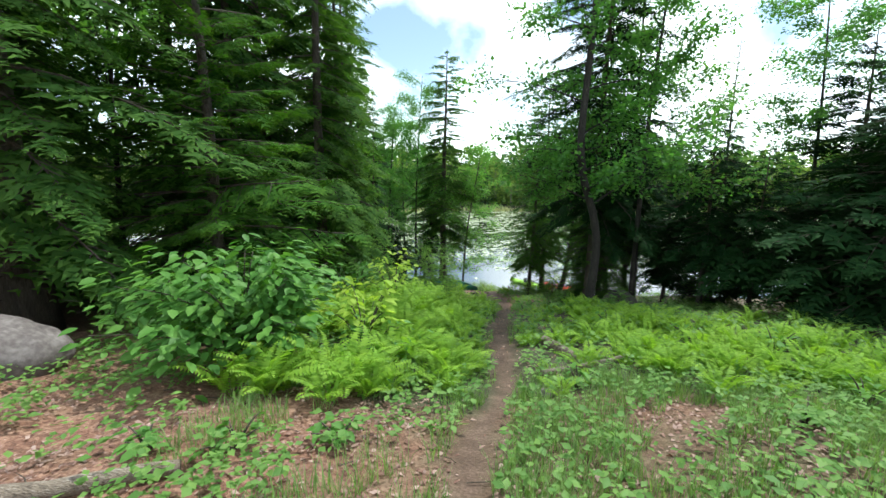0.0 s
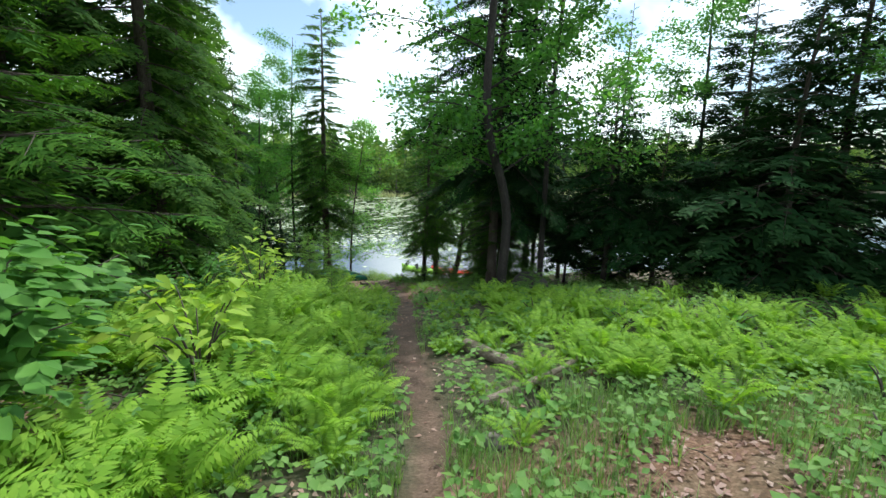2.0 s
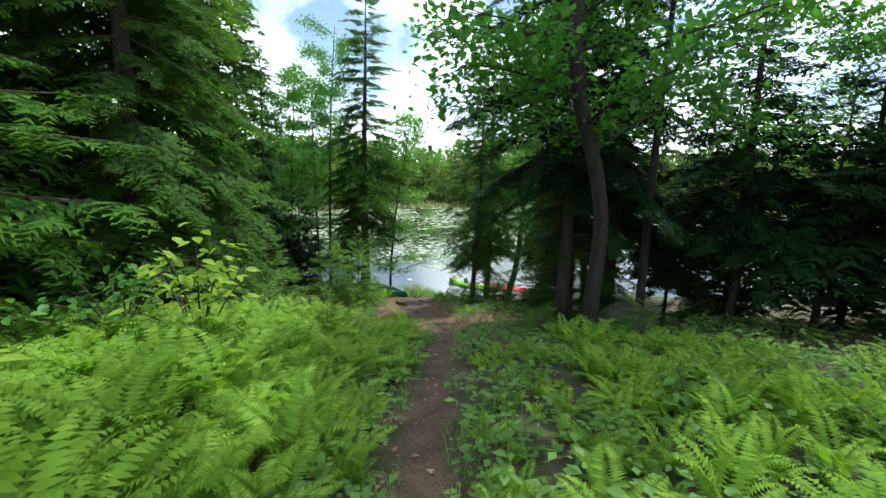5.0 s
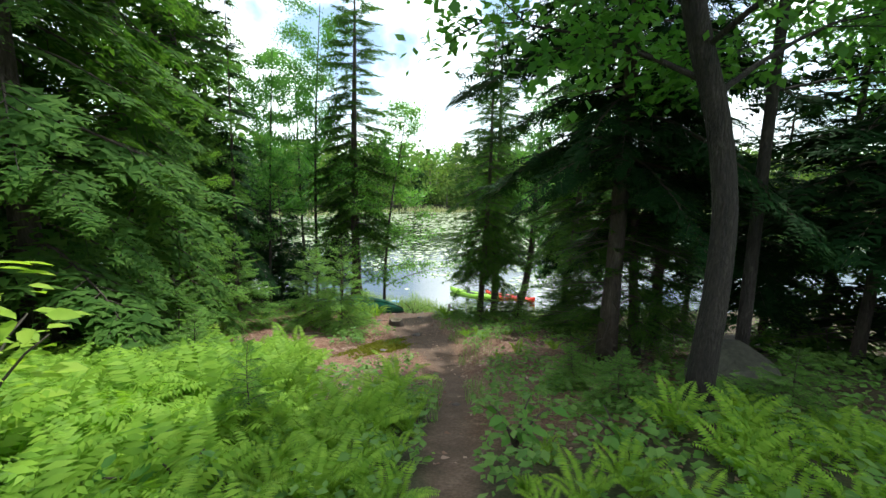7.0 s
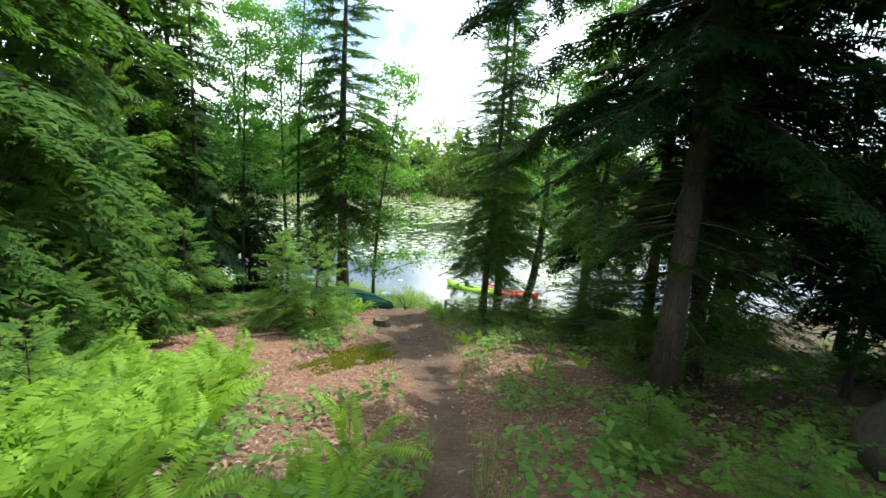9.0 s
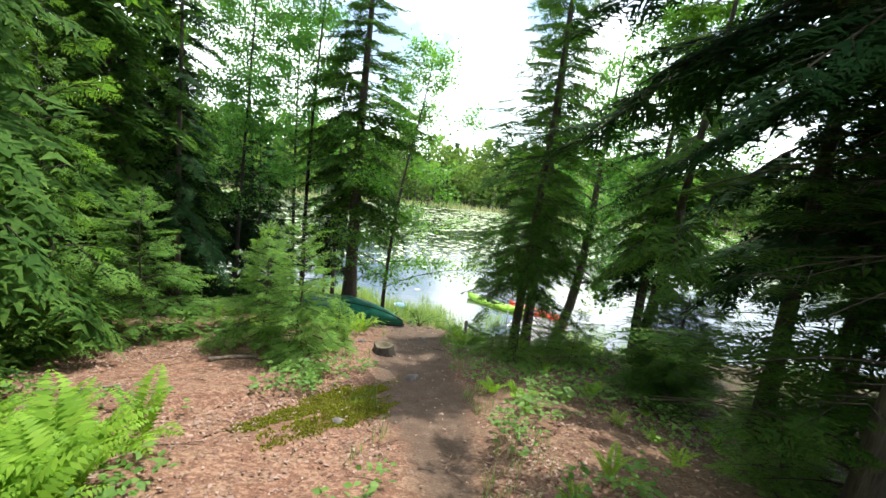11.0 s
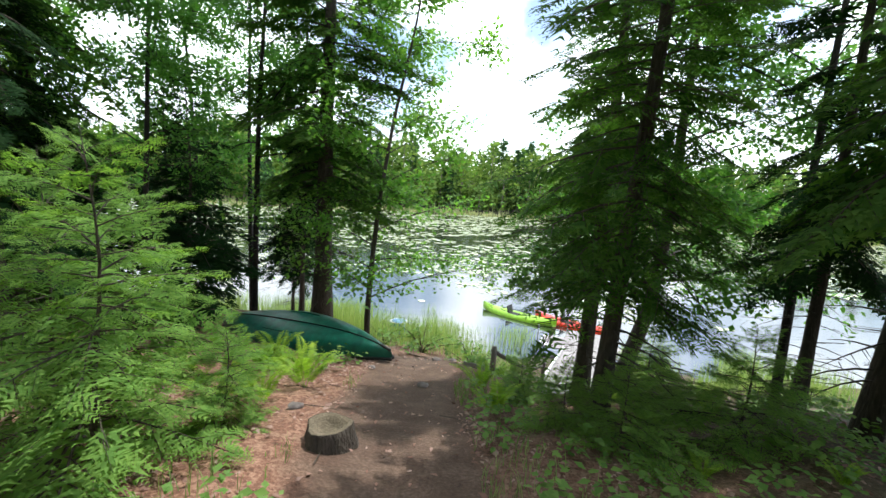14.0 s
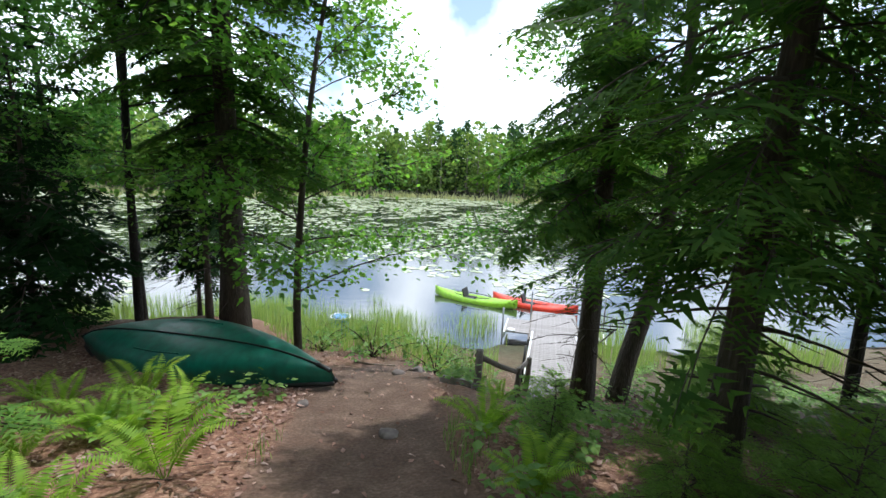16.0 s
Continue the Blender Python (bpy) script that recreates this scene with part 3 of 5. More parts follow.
def hardwood(name, label, spine, radii, limbs, leaves, size, leaf_mat, bark, seed, group, start=0.35, reach=2.2, bare=0.0, flat=0.35):
    """A broad-leaved tree: bent trunk along spine, forking limbs, twigs, and leaves singly set along the twigs."""
    rng = np.random.default_rng(seed)
    root = new(name)
    tagged(root, label, "tree", group)
    spine = np.asarray(spine, float)
    t = np.linspace(0, 1, len(spine)); tt = np.linspace(0, 1, 28)
    S = np.stack([np.interp(tt, t, spine[:, k]) for k in range(3)], 1)
    S[1:-1] = 0.25 * S[:-2] + 0.5 * S[1:-1] + 0.25 * S[2:]
    part("trunk", tri_mesh("trunk", *tube(S, np.interp(tt, t, radii), 10), bark, True), root)
    H = spine[-1][2]
    Ls, twigs = [], []
    for k in range(limbs):
        f = start + (0.98 - start) * (k + rng.random()) / limbs
        P = np.array([np.interp(f, tt, S[:, q]) for q in range(3)])
        az = k * 2.4 + rng.uniform(-0.6, 0.6)
        L = reach * (1.1 - 0.65 * f) * rng.uniform(0.7, 1.2)
        el = rng.uniform(0.0, 0.8)
        s = np.linspace(0, 1, 6)
        D = np.array((math.cos(az), math.sin(az), 0))
        side = np.array((-D[1], D[0], 0))
        C = P + np.outer(s * L * math.cos(el), D) + np.outer(s ** 2 * L * rng.uniform(-0.2, 0.2), side)
        C[:, 2] += s * L * math.sin(el) - 0.18 * L * s * s
        r0 = np.interp(f, t, radii) * 0.3
        Ls.append(tube(C, np.linspace(r0, 0.004, 6), 5, False))
        for q in range(9):
            g = rng.uniform(0.12, 1)
            B = np.array([np.interp(g, s, C[:, c]) for c in range(3)])
            d = D * rng.uniform(0.3, 1) + side * rng.uniform(-1, 1) + np.array((0, 0, rng.uniform(-0.25, 0.45)))
            d /= np.linalg.norm(d)
            tl = L * rng.uniform(0.18, 0.38)
            e = np.linspace(0, 1, 3)
            W = B + np.outer(e * tl, d); W[:, 2] -= 0.12 * tl * e * e
            Ls.append(tube(W, (0.008, 0.005, 0.002), 3, False))
            twigs.append((W, d))
    tagged(part("twigwork", tri_mesh("twigwork", *joined(Ls), bark), root), kind="stuff")
    pick = rng.integers(len(twigs), size=leaves)
    e = rng.random(leaves) ** 0.7
    A = np.array([twigs[i][0][0] for i in pick]); B = np.array([twigs[i][0][2] for i in pick]); D = np.array([twigs[i][1] for i in pick])
    P = A + (B - A) * e[:, None] + rng.normal(size=(leaves, 3)) * (0.075 + 0.02 * reach)
    D = D + rng.normal(size=(leaves, 3)) * 0.75; D[:, 2] -= 0.15
    U = rng.normal(size=(leaves, 3)) * flat + np.array((0, 0, 1.0))
    part("crown", tri_mesh("crown", *spread(KITE_V * (1, 1.6, 1), KITE_T, facing(D, U, size * rng.uniform(0.6, 1.25, leaves)), P), leaf_mat), root)
    return root


def at_ground(x, y, turn=0.0, size=1.0, tall=None, sink=0.03):
    return pose(x, y, float(ground_z(x, y)) - sink, 0, 0, turn) @ Matrix.Diagonal((size, size, tall or size, 1))


SR = np.random.default_rng(21)
SPRAY_SMALL = [spray(SR, 8, 3, 0.6, 0.15, 0.6, 0.30, 1) for _ in range(4)]
SPRAY_MID = [bough(SR, SPRAY_SMALL, 6) for _ in range(5)]
SPRAY_FINE = [bough(SR, [spray(SR, 9, 4, 0.52, 0.15, 0.45, 0.2, 1) for _ in range(4)], 8, 0.25) for _ in range(5)]
SPRAY_BOUGH = [bough(SR, SPRAY_SMALL, 15) for _ in range(4)]
SPRAY_CLOSE = [bough(SR, [spray(SR, 11, 5, 0.55, 0.15, 0.45, 0.19, 1) for _ in range(4)], 16) for _ in range(4)]
SPRAY_DENSE = [bough(SR, SPRAY_SMALL, 5) for _ in range(5)]
SPRAY_FIR = [bough(SR, [spray(SR, 9, 4, 0.55, 0.02, 0.5, 0.24, 1) for _ in range(3)], 9, 0.08) for _ in range(4)]

# ---- conifers ----
HEMLOCK = "tall dark green hemlock with drooping feathery branches on the slope"
SLOPE = "hemlocks of the slope"
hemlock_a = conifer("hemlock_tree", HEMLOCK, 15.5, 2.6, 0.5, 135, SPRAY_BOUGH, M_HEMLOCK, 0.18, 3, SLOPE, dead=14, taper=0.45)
hemlock_a.matrix_basis = at_ground(-3.4, 12.8)
hemlock_b = conifer("hemlock_tree", HEMLOCK, 13.0, 2.35, 3.0, 104, SPRAY_CLOSE, M_HEMLOCK_SHADE, 0.13, 8, SLOPE, down=-0.2, dead=30, lean=(0.02, 0.0), taper=0.35)
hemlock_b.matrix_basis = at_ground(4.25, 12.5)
hemlock_d = conifer("hemlock_tree", HEMLOCK, 13.5, 2.0, 2.8, 62, SPRAY_BOUGH, M_HEMLOCK_SHADE, 0.12, 9, SLOPE, dead=20, lean=(0.015, 0.0), taper=0.5)
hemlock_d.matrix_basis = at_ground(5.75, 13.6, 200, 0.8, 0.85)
hemlock_e = conifer("hemlock_tree", "dense hemlock, needles darkened for shade, branches low over the fern clearing", 6.2, 1.8, 2.0, 84, SPRAY_DENSE, M_HEMLOCK_SHADE, 0.085, 27, SLOPE, dead=26, taper=0.65, up=0.35, down=-0.12)
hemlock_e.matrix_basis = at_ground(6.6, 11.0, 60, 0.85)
hemlock_f = conifer("hemlock_tree", "dense young hemlock, needles darkened for shade, branches sweeping to the ground", 4.3, 1.45, 0.2, 92, SPRAY_DENSE, M_HEMLOCK_SHADE, 0.06, 29, SLOPE, dead=6, taper=0.7, up=0.35, down=-0.15)
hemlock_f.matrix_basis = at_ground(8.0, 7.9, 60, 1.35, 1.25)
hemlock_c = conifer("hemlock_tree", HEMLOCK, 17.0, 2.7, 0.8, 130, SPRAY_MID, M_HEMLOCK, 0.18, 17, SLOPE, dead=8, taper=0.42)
hemlock_c.matrix_basis = at_ground(-6.4, 11.0, 40)
open_hemlock = conifer("hemlock_tree", "slender leaning hemlock with bare dead lower twigs near the shore", 8.5, 1.7, 2.2, 60, SPRAY_BOUGH, M_HEMLOCK, 0.095, 12, SLOPE, dead=34, lean=(0.09, 0.02), taper=0.5)
open_hemlock.matrix_basis = at_ground(5.57, 17.35)
for x, y, turn, size, tall, kind in (
        # west side, behind the fir
        (-7.8, 7.2, 130, 1.1, 1.05, hemlock_c), (-5.3, 13.4, 330, 0.9, 1.1, hemlock_c), (-5.0, 11.2, 200, 0.8, 0.95, hemlock_c), (-5.0, 18.2, 70, 0.8, 0.85, hemlock_c), (-3.5, 15.2, 310, 0.72, 0.9, hemlock_c), (6.2, 18.7, 60, 0.75, 0.72, hemlock_d), (-4.6, 21.8, 20, 0.62, 0.85, hemlock_c), (-6.0, 15.2, 250, 1.0, 0.9, hemlock_c), (-5.2, 20.2, 10, 0.85, 0.95, hemlock_c),
        (-9.5, 10.5, 300, 1.2, 1.15, hemlock_c),
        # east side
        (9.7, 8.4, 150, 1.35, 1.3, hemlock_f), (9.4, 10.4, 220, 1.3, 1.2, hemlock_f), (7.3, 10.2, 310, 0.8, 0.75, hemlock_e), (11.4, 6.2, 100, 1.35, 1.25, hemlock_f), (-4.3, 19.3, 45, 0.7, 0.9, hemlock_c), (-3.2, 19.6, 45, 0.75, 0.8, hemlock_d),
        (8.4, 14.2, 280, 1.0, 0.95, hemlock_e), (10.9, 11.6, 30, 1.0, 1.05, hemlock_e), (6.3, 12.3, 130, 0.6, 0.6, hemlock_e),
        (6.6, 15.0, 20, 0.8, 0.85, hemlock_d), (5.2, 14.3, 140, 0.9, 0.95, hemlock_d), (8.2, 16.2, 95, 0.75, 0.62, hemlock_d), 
        ):
    copy_thing(kind, at_ground(x, y, turn, size, tall))

fir = conifer("fir_tree", "bushy bright-tipped balsam fir with branches down to the ground", 7.6, 2.5, 0.15, 150, SPRAY_FIR, M_FIR, 0.14, 5, "firs by the clearing", up=0.5, down=-0.12, taper=0.7)
fir.matrix_basis = at_ground(-4.1, 8.3, 0, 1.08, 1.15)
spire = conifer("spruce_tree", "slim spire-topped young spruce standing among hemlocks", 6.6, 1.15, 0.3, 95, SPRAY_MID, M_HEMLOCK, 0.08, 31, "", up=0.5, down=-0.1, taper=0.95)
spire.matrix_basis = at_ground(7.7, 12.4, 0, 1.0, 1.12)

young = conifer("young_hemlock", "waist-high to head-high soft green young hemlock", 2.35, 1.15, 0.05, 62, SPRAY_FINE, M_YOUNG, 0.024, 41, "young hemlocks by the landing", up=0.7, down=-0.15, taper=0.6, bark=M_TWIG)
young.matrix_basis = at_ground(0.05, 16.6, 0, 0.86, 0.85)
for x, y, turn, size, tall in ((-2.35, 17.0, 120, 1.15, 1.15), (-3.0, 16.2, 200, 1.35, 2.3), (-1.0, 18.6, 70, 0.9, 1.0), (-3.4, 15.6, 200, 1.05, 1.0), (-0.6, 17.1, 300, 0.8, 0.98), (4.6, 13.4, 40, 0.45, 0.35), (5.7, 14.9, 110, 0.5, 0.35), (2.95, 9.75, 60, 0.4, 0.26), (3.95, 9.25, 170, 0.45, 0.3), (3.0, 10.8, 280, 0.42, 0.25),
                               (3.4, 17.15, 15, 0.52, 0.36), (4.35, 17.2, 220, 0.7, 0.5), (4.45, 18.7, 100, 0.7, 0.45), (2.95, 18.5, 330, 0.34, 0.28), (3.1, 17.55, 75, 0.42, 0.3),
                               (-2.0, 13.4, 20, 0.8, 0.72), (0.3, 9.3, 150, 0.3, 0.42), (0.5, 17.2, 330, 0.5, 0.45), (-0.9, 11.4, 100, 0.6, 0.5)):
    copy_thing(young, at_ground(x, y, turn, size, tall))
landing_hemlock = conifer("hemlock_tree", "bushy hemlock beside the landing path, branches low to the ground", 7.8, 1.1, 1.25, 165, SPRAY_FINE, M_HEMLOCK, 0.085, 55, SLOPE, up=0.3, down=-0.2, dead=14, taper=0.3, lean=(0.025, 0.0))
landing_hemlock.matrix_basis = at_ground(3.53, 17.8)
copy_thing(landing_hemlock, at_ground(5.0, 15.6, 30, 0.7, 0.2))
copy_thing(landing_hemlock, at_ground(4.95, 12.9, 130, 1.15, 0.6))

# ---- broad-leaved trees ----
def trunk_line(dx, dy, H, bend=0.0):
    f = np.linspace(0, 1, 7)
    return np.stack((dx * f + bend * np.sin(f * math.pi), dy * f, H * f - 0.25 * (f == 0)), 1)


oak = hardwood("oak_tree", "tall grey-barked hardwood with a bowed trunk beside the path", [(0, 0, -0.3), (0.02, 0.03, 0.3), (0.09, 0.06, 0.9), (0.12, 0.1, 1.5), (0.01, 0.13, 2.1), (-0.24, 0.17, 2.8), (-0.34, 0.2, 3.6), (-0.22, 0.3, 5.2), (-0.1, 0.35, 7.5), (0.1, 0.4, 10.5)],
               (0.125, 0.098, 0.087, 0.083, 0.081, 0.078, 0.074, 0.066, 0.045, 0.02), 26, 15000, 0.095, M_MAPLE, M_OAKBARK, 61, "hardwoods by the path", 0.46, 3.0)
oak.matrix_basis = at_ground(3.36, 9.4)
slim = hardwood("maple_tree", "slim young hardwood with open leafy crown", trunk_line(0.6, 0.4, 9.5, -0.15), np.linspace(0.07, 0.012, 7), 26, 13500, 0.092, M_MAPLE, M_OAKBARK, 67, "slim hardwoods", 0.3, 2.5)
slim.matrix_basis = at_ground(4.75, 10.6)
birch = hardwood("maple_sapling", "slender curved maple sapling with light green leaves at the shore", [(0, 0, -0.2), (-0.02, 0, 0.8), (0.03, 0, 1.8), (0.12, 0.05, 3.0), (0.3, 0.1, 4.4), (0.6, 0.15, 6.0), (0.8, 0.2, 7.6)],
                 (0.062, 0.055, 0.048, 0.04, 0.03, 0.02, 0.008), 34, 14000, 0.088, M_YOUNG_LEAF, M_BARK, 71, "slim hardwoods", 0.2, 2.3)
birch.matrix_basis = at_ground(0.92, 22.4)
for x, y, turn, size, tall in ((-1.65, 23.6, 30, 0.95, 1.15), (-4.0, 26.2, 200, 1.0, 1.1), (-5.8, 23.6, 100, 1.1, 1.15), (-3.0, 22.0, 300, 0.8, 0.9), 
                               (9.6, 5.4, 60, 1.0, 1.05), (9.4, 11.6, 180, 0.95, 0.85),
                               (-6.8, 9.4, 20, 1.0, 1.2), (-2.4, 25.5, 80, 1.0, 1.05), (6.5, 19.3, 10, 0.9, 0.95),  (10.2, 7.3, 140, 1.1, 0.95)):
    copy_thing(slim, at_ground(x, y, turn, size, tall))
shore_pine = conifer("hemlock_tree", "large dark-trunked hemlock standing behind the green canoe", 12.0, 1.9, 2.9, 118, SPRAY_BOUGH, M_HEMLOCK, 0.2, 77, "hemlocks of the slope", dead=30, lean=(0.01, 0.0), taper=0.3, up=0.35, down=-0.15)
shore_pine.matrix_basis = at_ground(-0.2, 23.4)
copy_thing(shore_pine, at_ground(4.68, 21.1, 75, 0.72, 0.9))
copy_thing(hemlock_d, at_ground(-0.85, 24.3, 90, 0.62, 0.8))
for k, (x, y, turn, size, tall) in enumerate(((-1.3, 25.2, 90, 0.9, 0.6), (-2.9, 23.4, 10, 1.1, 0.8), (-4.0, 24.6, 120, 1.3, 0.9), (-4.8, 22.6, 60, 1.3, 0.75), (-3.9, 20.6, 300, 1.2, 0.7))):
    copy_thing(hemlock_e if k % 2 == 0 else hemlock_f, at_ground(x, y, turn, size * 0.65, tall * 1.15))
leaning = hardwood("hardwood_tree", "stout leaning dark hardwood trunk by the dock", [(0, 0, -0.2), (0.15, 0, 0.7), (0.42, 0.0, 1.7), (0.6, 0.1, 2.8), (0.7, 0.2, 4.2), (0.75, 0.3, 6.0), (0.9, 0.3, 8.4)],
                   (0.165, 0.14, 0.125, 0.11, 0.09, 0.055, 0.015), 30, 20000, 0.09, M_MAPLE, M_BARK, 83, "hardwoods by the path", 0.42, 3.2)
leaning.matrix_basis = at_ground(5.5, 21.6)

# big dark trunk at the clearing's west edge
veteran = conifer("hemlock_tree", "thick old dark hemlock trunk with low sweeping branches", 12.0, 3.0, 1.7, 80, SPRAY_BOUGH, M_HEMLOCK, 0.34, 91, "hemlocks of the slope", dead=20)
veteran.matrix_basis = at_ground(-5.95, 6.3)

# ---- far shore woods ----
FR = np.random.default_rng(5)
far_V, far_T, far_I, nv = [], [], [], 0
for k in range(560):
    x = FR.uniform(-105, 140)
    shore = 86 + 3 * math.sin(x * 0.05) + 22 * float(smooth01((-x - 25) / 40)) + 4 * math.sin(x * 0.13 + 1)
    y = shore + 2 + 30 * FR.random() ** 1.6
    z = float(ground_z(x, y))
    H = FR.uniform(8, 13) if FR.random() < 0.8 else FR.uniform(4, 7)
    fir_like = FR.random() < 0.4
    tr = tube(((x, y, z - 0.3), (x, y, z + H * 0.9)), (0.16, 0.05), 4, False)
    far_V.append(tr[0]); far_T.append(tr[1] + nv); far_I.append(np.ones(len(tr[1]), int)); nv += len(tr[0])
    m = 480 if y < shore + 10 else 120
    u = FR.random(m)
    hh = H * (0.04 + 0.96 * u)
    rad = (2.3 * (1 - u) ** 0.8 + 0.15 if fir_like else 3.5 * np.sin(math.pi * np.clip(0.12 + 0.86 * u, 0, 1)) ** 0.7) * FR.uniform(0.35, 1.05, m)
    a = FR.uniform(0, 6.283, m)
    P = np.stack((x + rad * np.cos(a), y + rad * np.sin(a), z + hh), 1)
    D = FR.normal(size=(m, 3)) * np.array((1, 1, 0.3))
    V, T = spread(KITE_V * (1, 2.0, 1), KITE_T, facing(D, FR.normal(size=(m, 3)) + np.array((0, -0.3, 0.8)), FR.uniform(0.3, 0.85, m) * (1 if y < shore + 10 else 1.6)), P)
    far_V.append(V); far_T.append(T + nv); far_I.append(np.full(len(T), 2 if fir_like else 0)); nv += len(V)
thing("far_woods", tri_mesh("far_woods", np.concatenate(far_V), np.concatenate(far_T), [M_FAR, M_POST, M_FAR_DARK], index=np.concatenate(far_I)), pose(0, 0, 0),
      "mixed green woods along the far shore of the pond", "woods", kind="stuff")

# ---- water plants ----
def lily_field(seed, count, y0, y1, x0, x1, keep):
    rng = np.random.default_rng(seed)
    x, y = rng.uniform(x0, x1, count), y0 + (y1 - y0) * rng.random(count)
    ok = (wobble(x, y, 0.25, seed) + 0.8 * wobble(x, y * 2.2, 0.6, seed + 2) > keep) & (ground_z(x, y) < WATER - 0.1)
    x, y = x[ok], y[ok]
    a = np.arange(6) * 5.6 / 5 + 0.3
    V = np.stack((np.cos(a), np.sin(a), 0.04 * np.sin(3 * a)), 1)
    T = np.array([(0, k, k + 1) for k in range(1, 5)])
    n = len(x)
    az, s = rng.uniform(0, 6.28, n), rng.uniform(0.1, 0.22, n) * (1 + 0.025 * np.clip(y - 40, 0, 60))
    R = facing(np.stack((np.cos(az), np.sin(az), rng.normal(size=n) * 0.03), 1), np.tile((0, 0, 1.0), (n, 1)), s)
    return spread(V, T, R, np.stack((x, y, np.full(n, WATER + 0.012)), 1))


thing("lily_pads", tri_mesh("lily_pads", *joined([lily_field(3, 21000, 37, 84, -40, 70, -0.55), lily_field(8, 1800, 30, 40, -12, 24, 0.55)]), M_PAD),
      pose(0, 0, 0), "drifts of lily pads floating on the pond, pale green with painted sky sheen", "lily pads", kind="stuff")


def blades(rng, x, y, z, h, w, bend=0.35):
    """Grass blades: a narrow two-piece bent strip at each place."""
    n = len(x)
    az = rng.uniform(0, 6.28, n)
    c, s = np.cos(az), np.sin(az)
    lean = rng.uniform(0.05, bend, n)
    B = np.stack((x, y, z), 1)
    S = np.stack((-s, c, 0 * c), 1) * (w / 2)[:, None]
    M = B + np.stack((c * lean * h * 0.35, s * lean * h * 0.35, h * 0.6), 1)
    E = B + np.stack((c * lean * h, s * lean * h, h), 1)
    V = np.stack((B - S, B + S, M - S * 0.7, M + S * 0.7, E), 1).reshape(-1, 3)
    T = np.array(((0, 1, 3), (0, 3, 2), (2, 3, 4)))[None] + (np.arange(n) * 5)[:, None, None]
    return V, T.reshape(-1, 3)


rr = np.random.default_rng(14)
x, y = rr.uniform(-8, 13, 26000), rr.uniform(23, 31.5, 26000)
z = ground_z(x, y)
ok = (z > WATER - 0.45) & (z < -3.35) & (wobble(x, y, 0.9, 3) > -0.45 + 0.5 * (z < WATER)) & ~((y > 20.5) & (np.abs(x - 4.9 - 0.46 * (y - 22.4)) < 1.15))
x, y, z = x[ok], y[ok], z[ok]
thing("shore_reeds", tri_mesh("shore_reeds", *blades(rr, x, y, z, rr.uniform(0.35, 0.85, len(x)), rr.uniform(0.008, 0.018, len(x)), 0.3), M_REED), pose(0, 0, 0),
      "light green reeds and sedge along the water's edge", "reeds", kind="stuff")
x, y = rr.uniform(-80, 110, 14000), rr.uniform(74, 96, 14000)
shore = 86 + 3 * np.sin(x * 0.05) + 22 * smooth01((-x - 25) / 40) + 4 * np.sin(x * 0.13 + 1)
ok = (y > shore - 7) & (y < shore + 1.5)
x, y = x[ok], y[ok]
thing("far_marsh_grass", tri_mesh("far_marsh_grass", *blades(rr, x, y, np.maximum(ground_z(x, y), WATER - 0.1), rr.uniform(0.4, 0.9, len(x)), rr.uniform(0.1, 0.25, len(x)), 0.5), M_STRAW), pose(0, 0, 0),
      "pale straw-green marsh grass fringing the far shore", "marsh grass", kind="stuff")

# ---- landing: canoe, kayaks, dock, rail ----
def hull_section(s, L, W, H, a, out=0.0):
    """A point of an upturned canoe: s runs -1 to 1 along it, a goes round from rim over keel to rim."""
    e = abs(s)
    w = W / 2 * (1 - e ** 1.5) ** 0.95 + 0.012 + out
    sheer = -0.07 * e ** 3
    h = H * (1 - 0.22 * e * e - 0.6 * e ** 5) + out
    ca, sa = math.cos(a), math.sin(a)
    return s * L / 2, w * math.copysign(abs(ca) ** 0.75, ca), sheer + (max(h, sheer + 0.01) - sheer) * abs(sa) ** 0.5


def hull_mesh(name, L, W, H, material, seg=36, ring=16):
    """Half-shell of a boat, keel up: x along, open side down."""
    V, T = [], []
    for i in range(seg + 1):
        for j in range(ring + 1):
            V.append(hull_section(math.sin(math.pi / 2 * (-1 + 2 * i / seg)), L, W, H, math.pi * j / ring))
    for i in range(seg):
        for j in range(ring):
            a = i * (ring + 1) + j
            b = a + ring + 1
            T += [(a, b, b + 1), (a, b + 1, a + 1)]
    return tri_mesh(name, V, T, material, True)


def strip(name, curve, r, material, parent, label=""):
    return part(name, tri_mesh(name, *tube(curve, np.full(len(curve), r), 5), material, True), parent, label)


canoe_l, canoe_r = Vector((-1.85, 22.55, -2.72)), Vector((1.52, 20.05, -2.36))
canoe_l.z, canoe_r.z = float(ground_z(canoe_l.x, canoe_l.y)) + 0.12, float(ground_z(canoe_r.x, canoe_r.y)) + 0.13
mid, along = (canoe_l + canoe_r) / 2, canoe_r - canoe_l
CL = along.length
canoe = thing("canoe", None, Matrix.Translation(mid) @ (along.to_track_quat("X", "Z")).to_matrix().to_4x4() @ pose(0, 0, 0, 15, 0, 0),
              "upturned dark green canoe lying on the leaf-strewn bank", "canoe")
CW, CH = 0.98, 0.28
part("hull", hull_mesh("hull", CL, CW, CH, M_CANOE), canoe)


def hull_line(L, W, H, k, x0=-1, x1=1, out=0.004):
    return [hull_section(t, L, W, H, math.pi * k, out) for t in np.linspace(x0, x1, 30)]


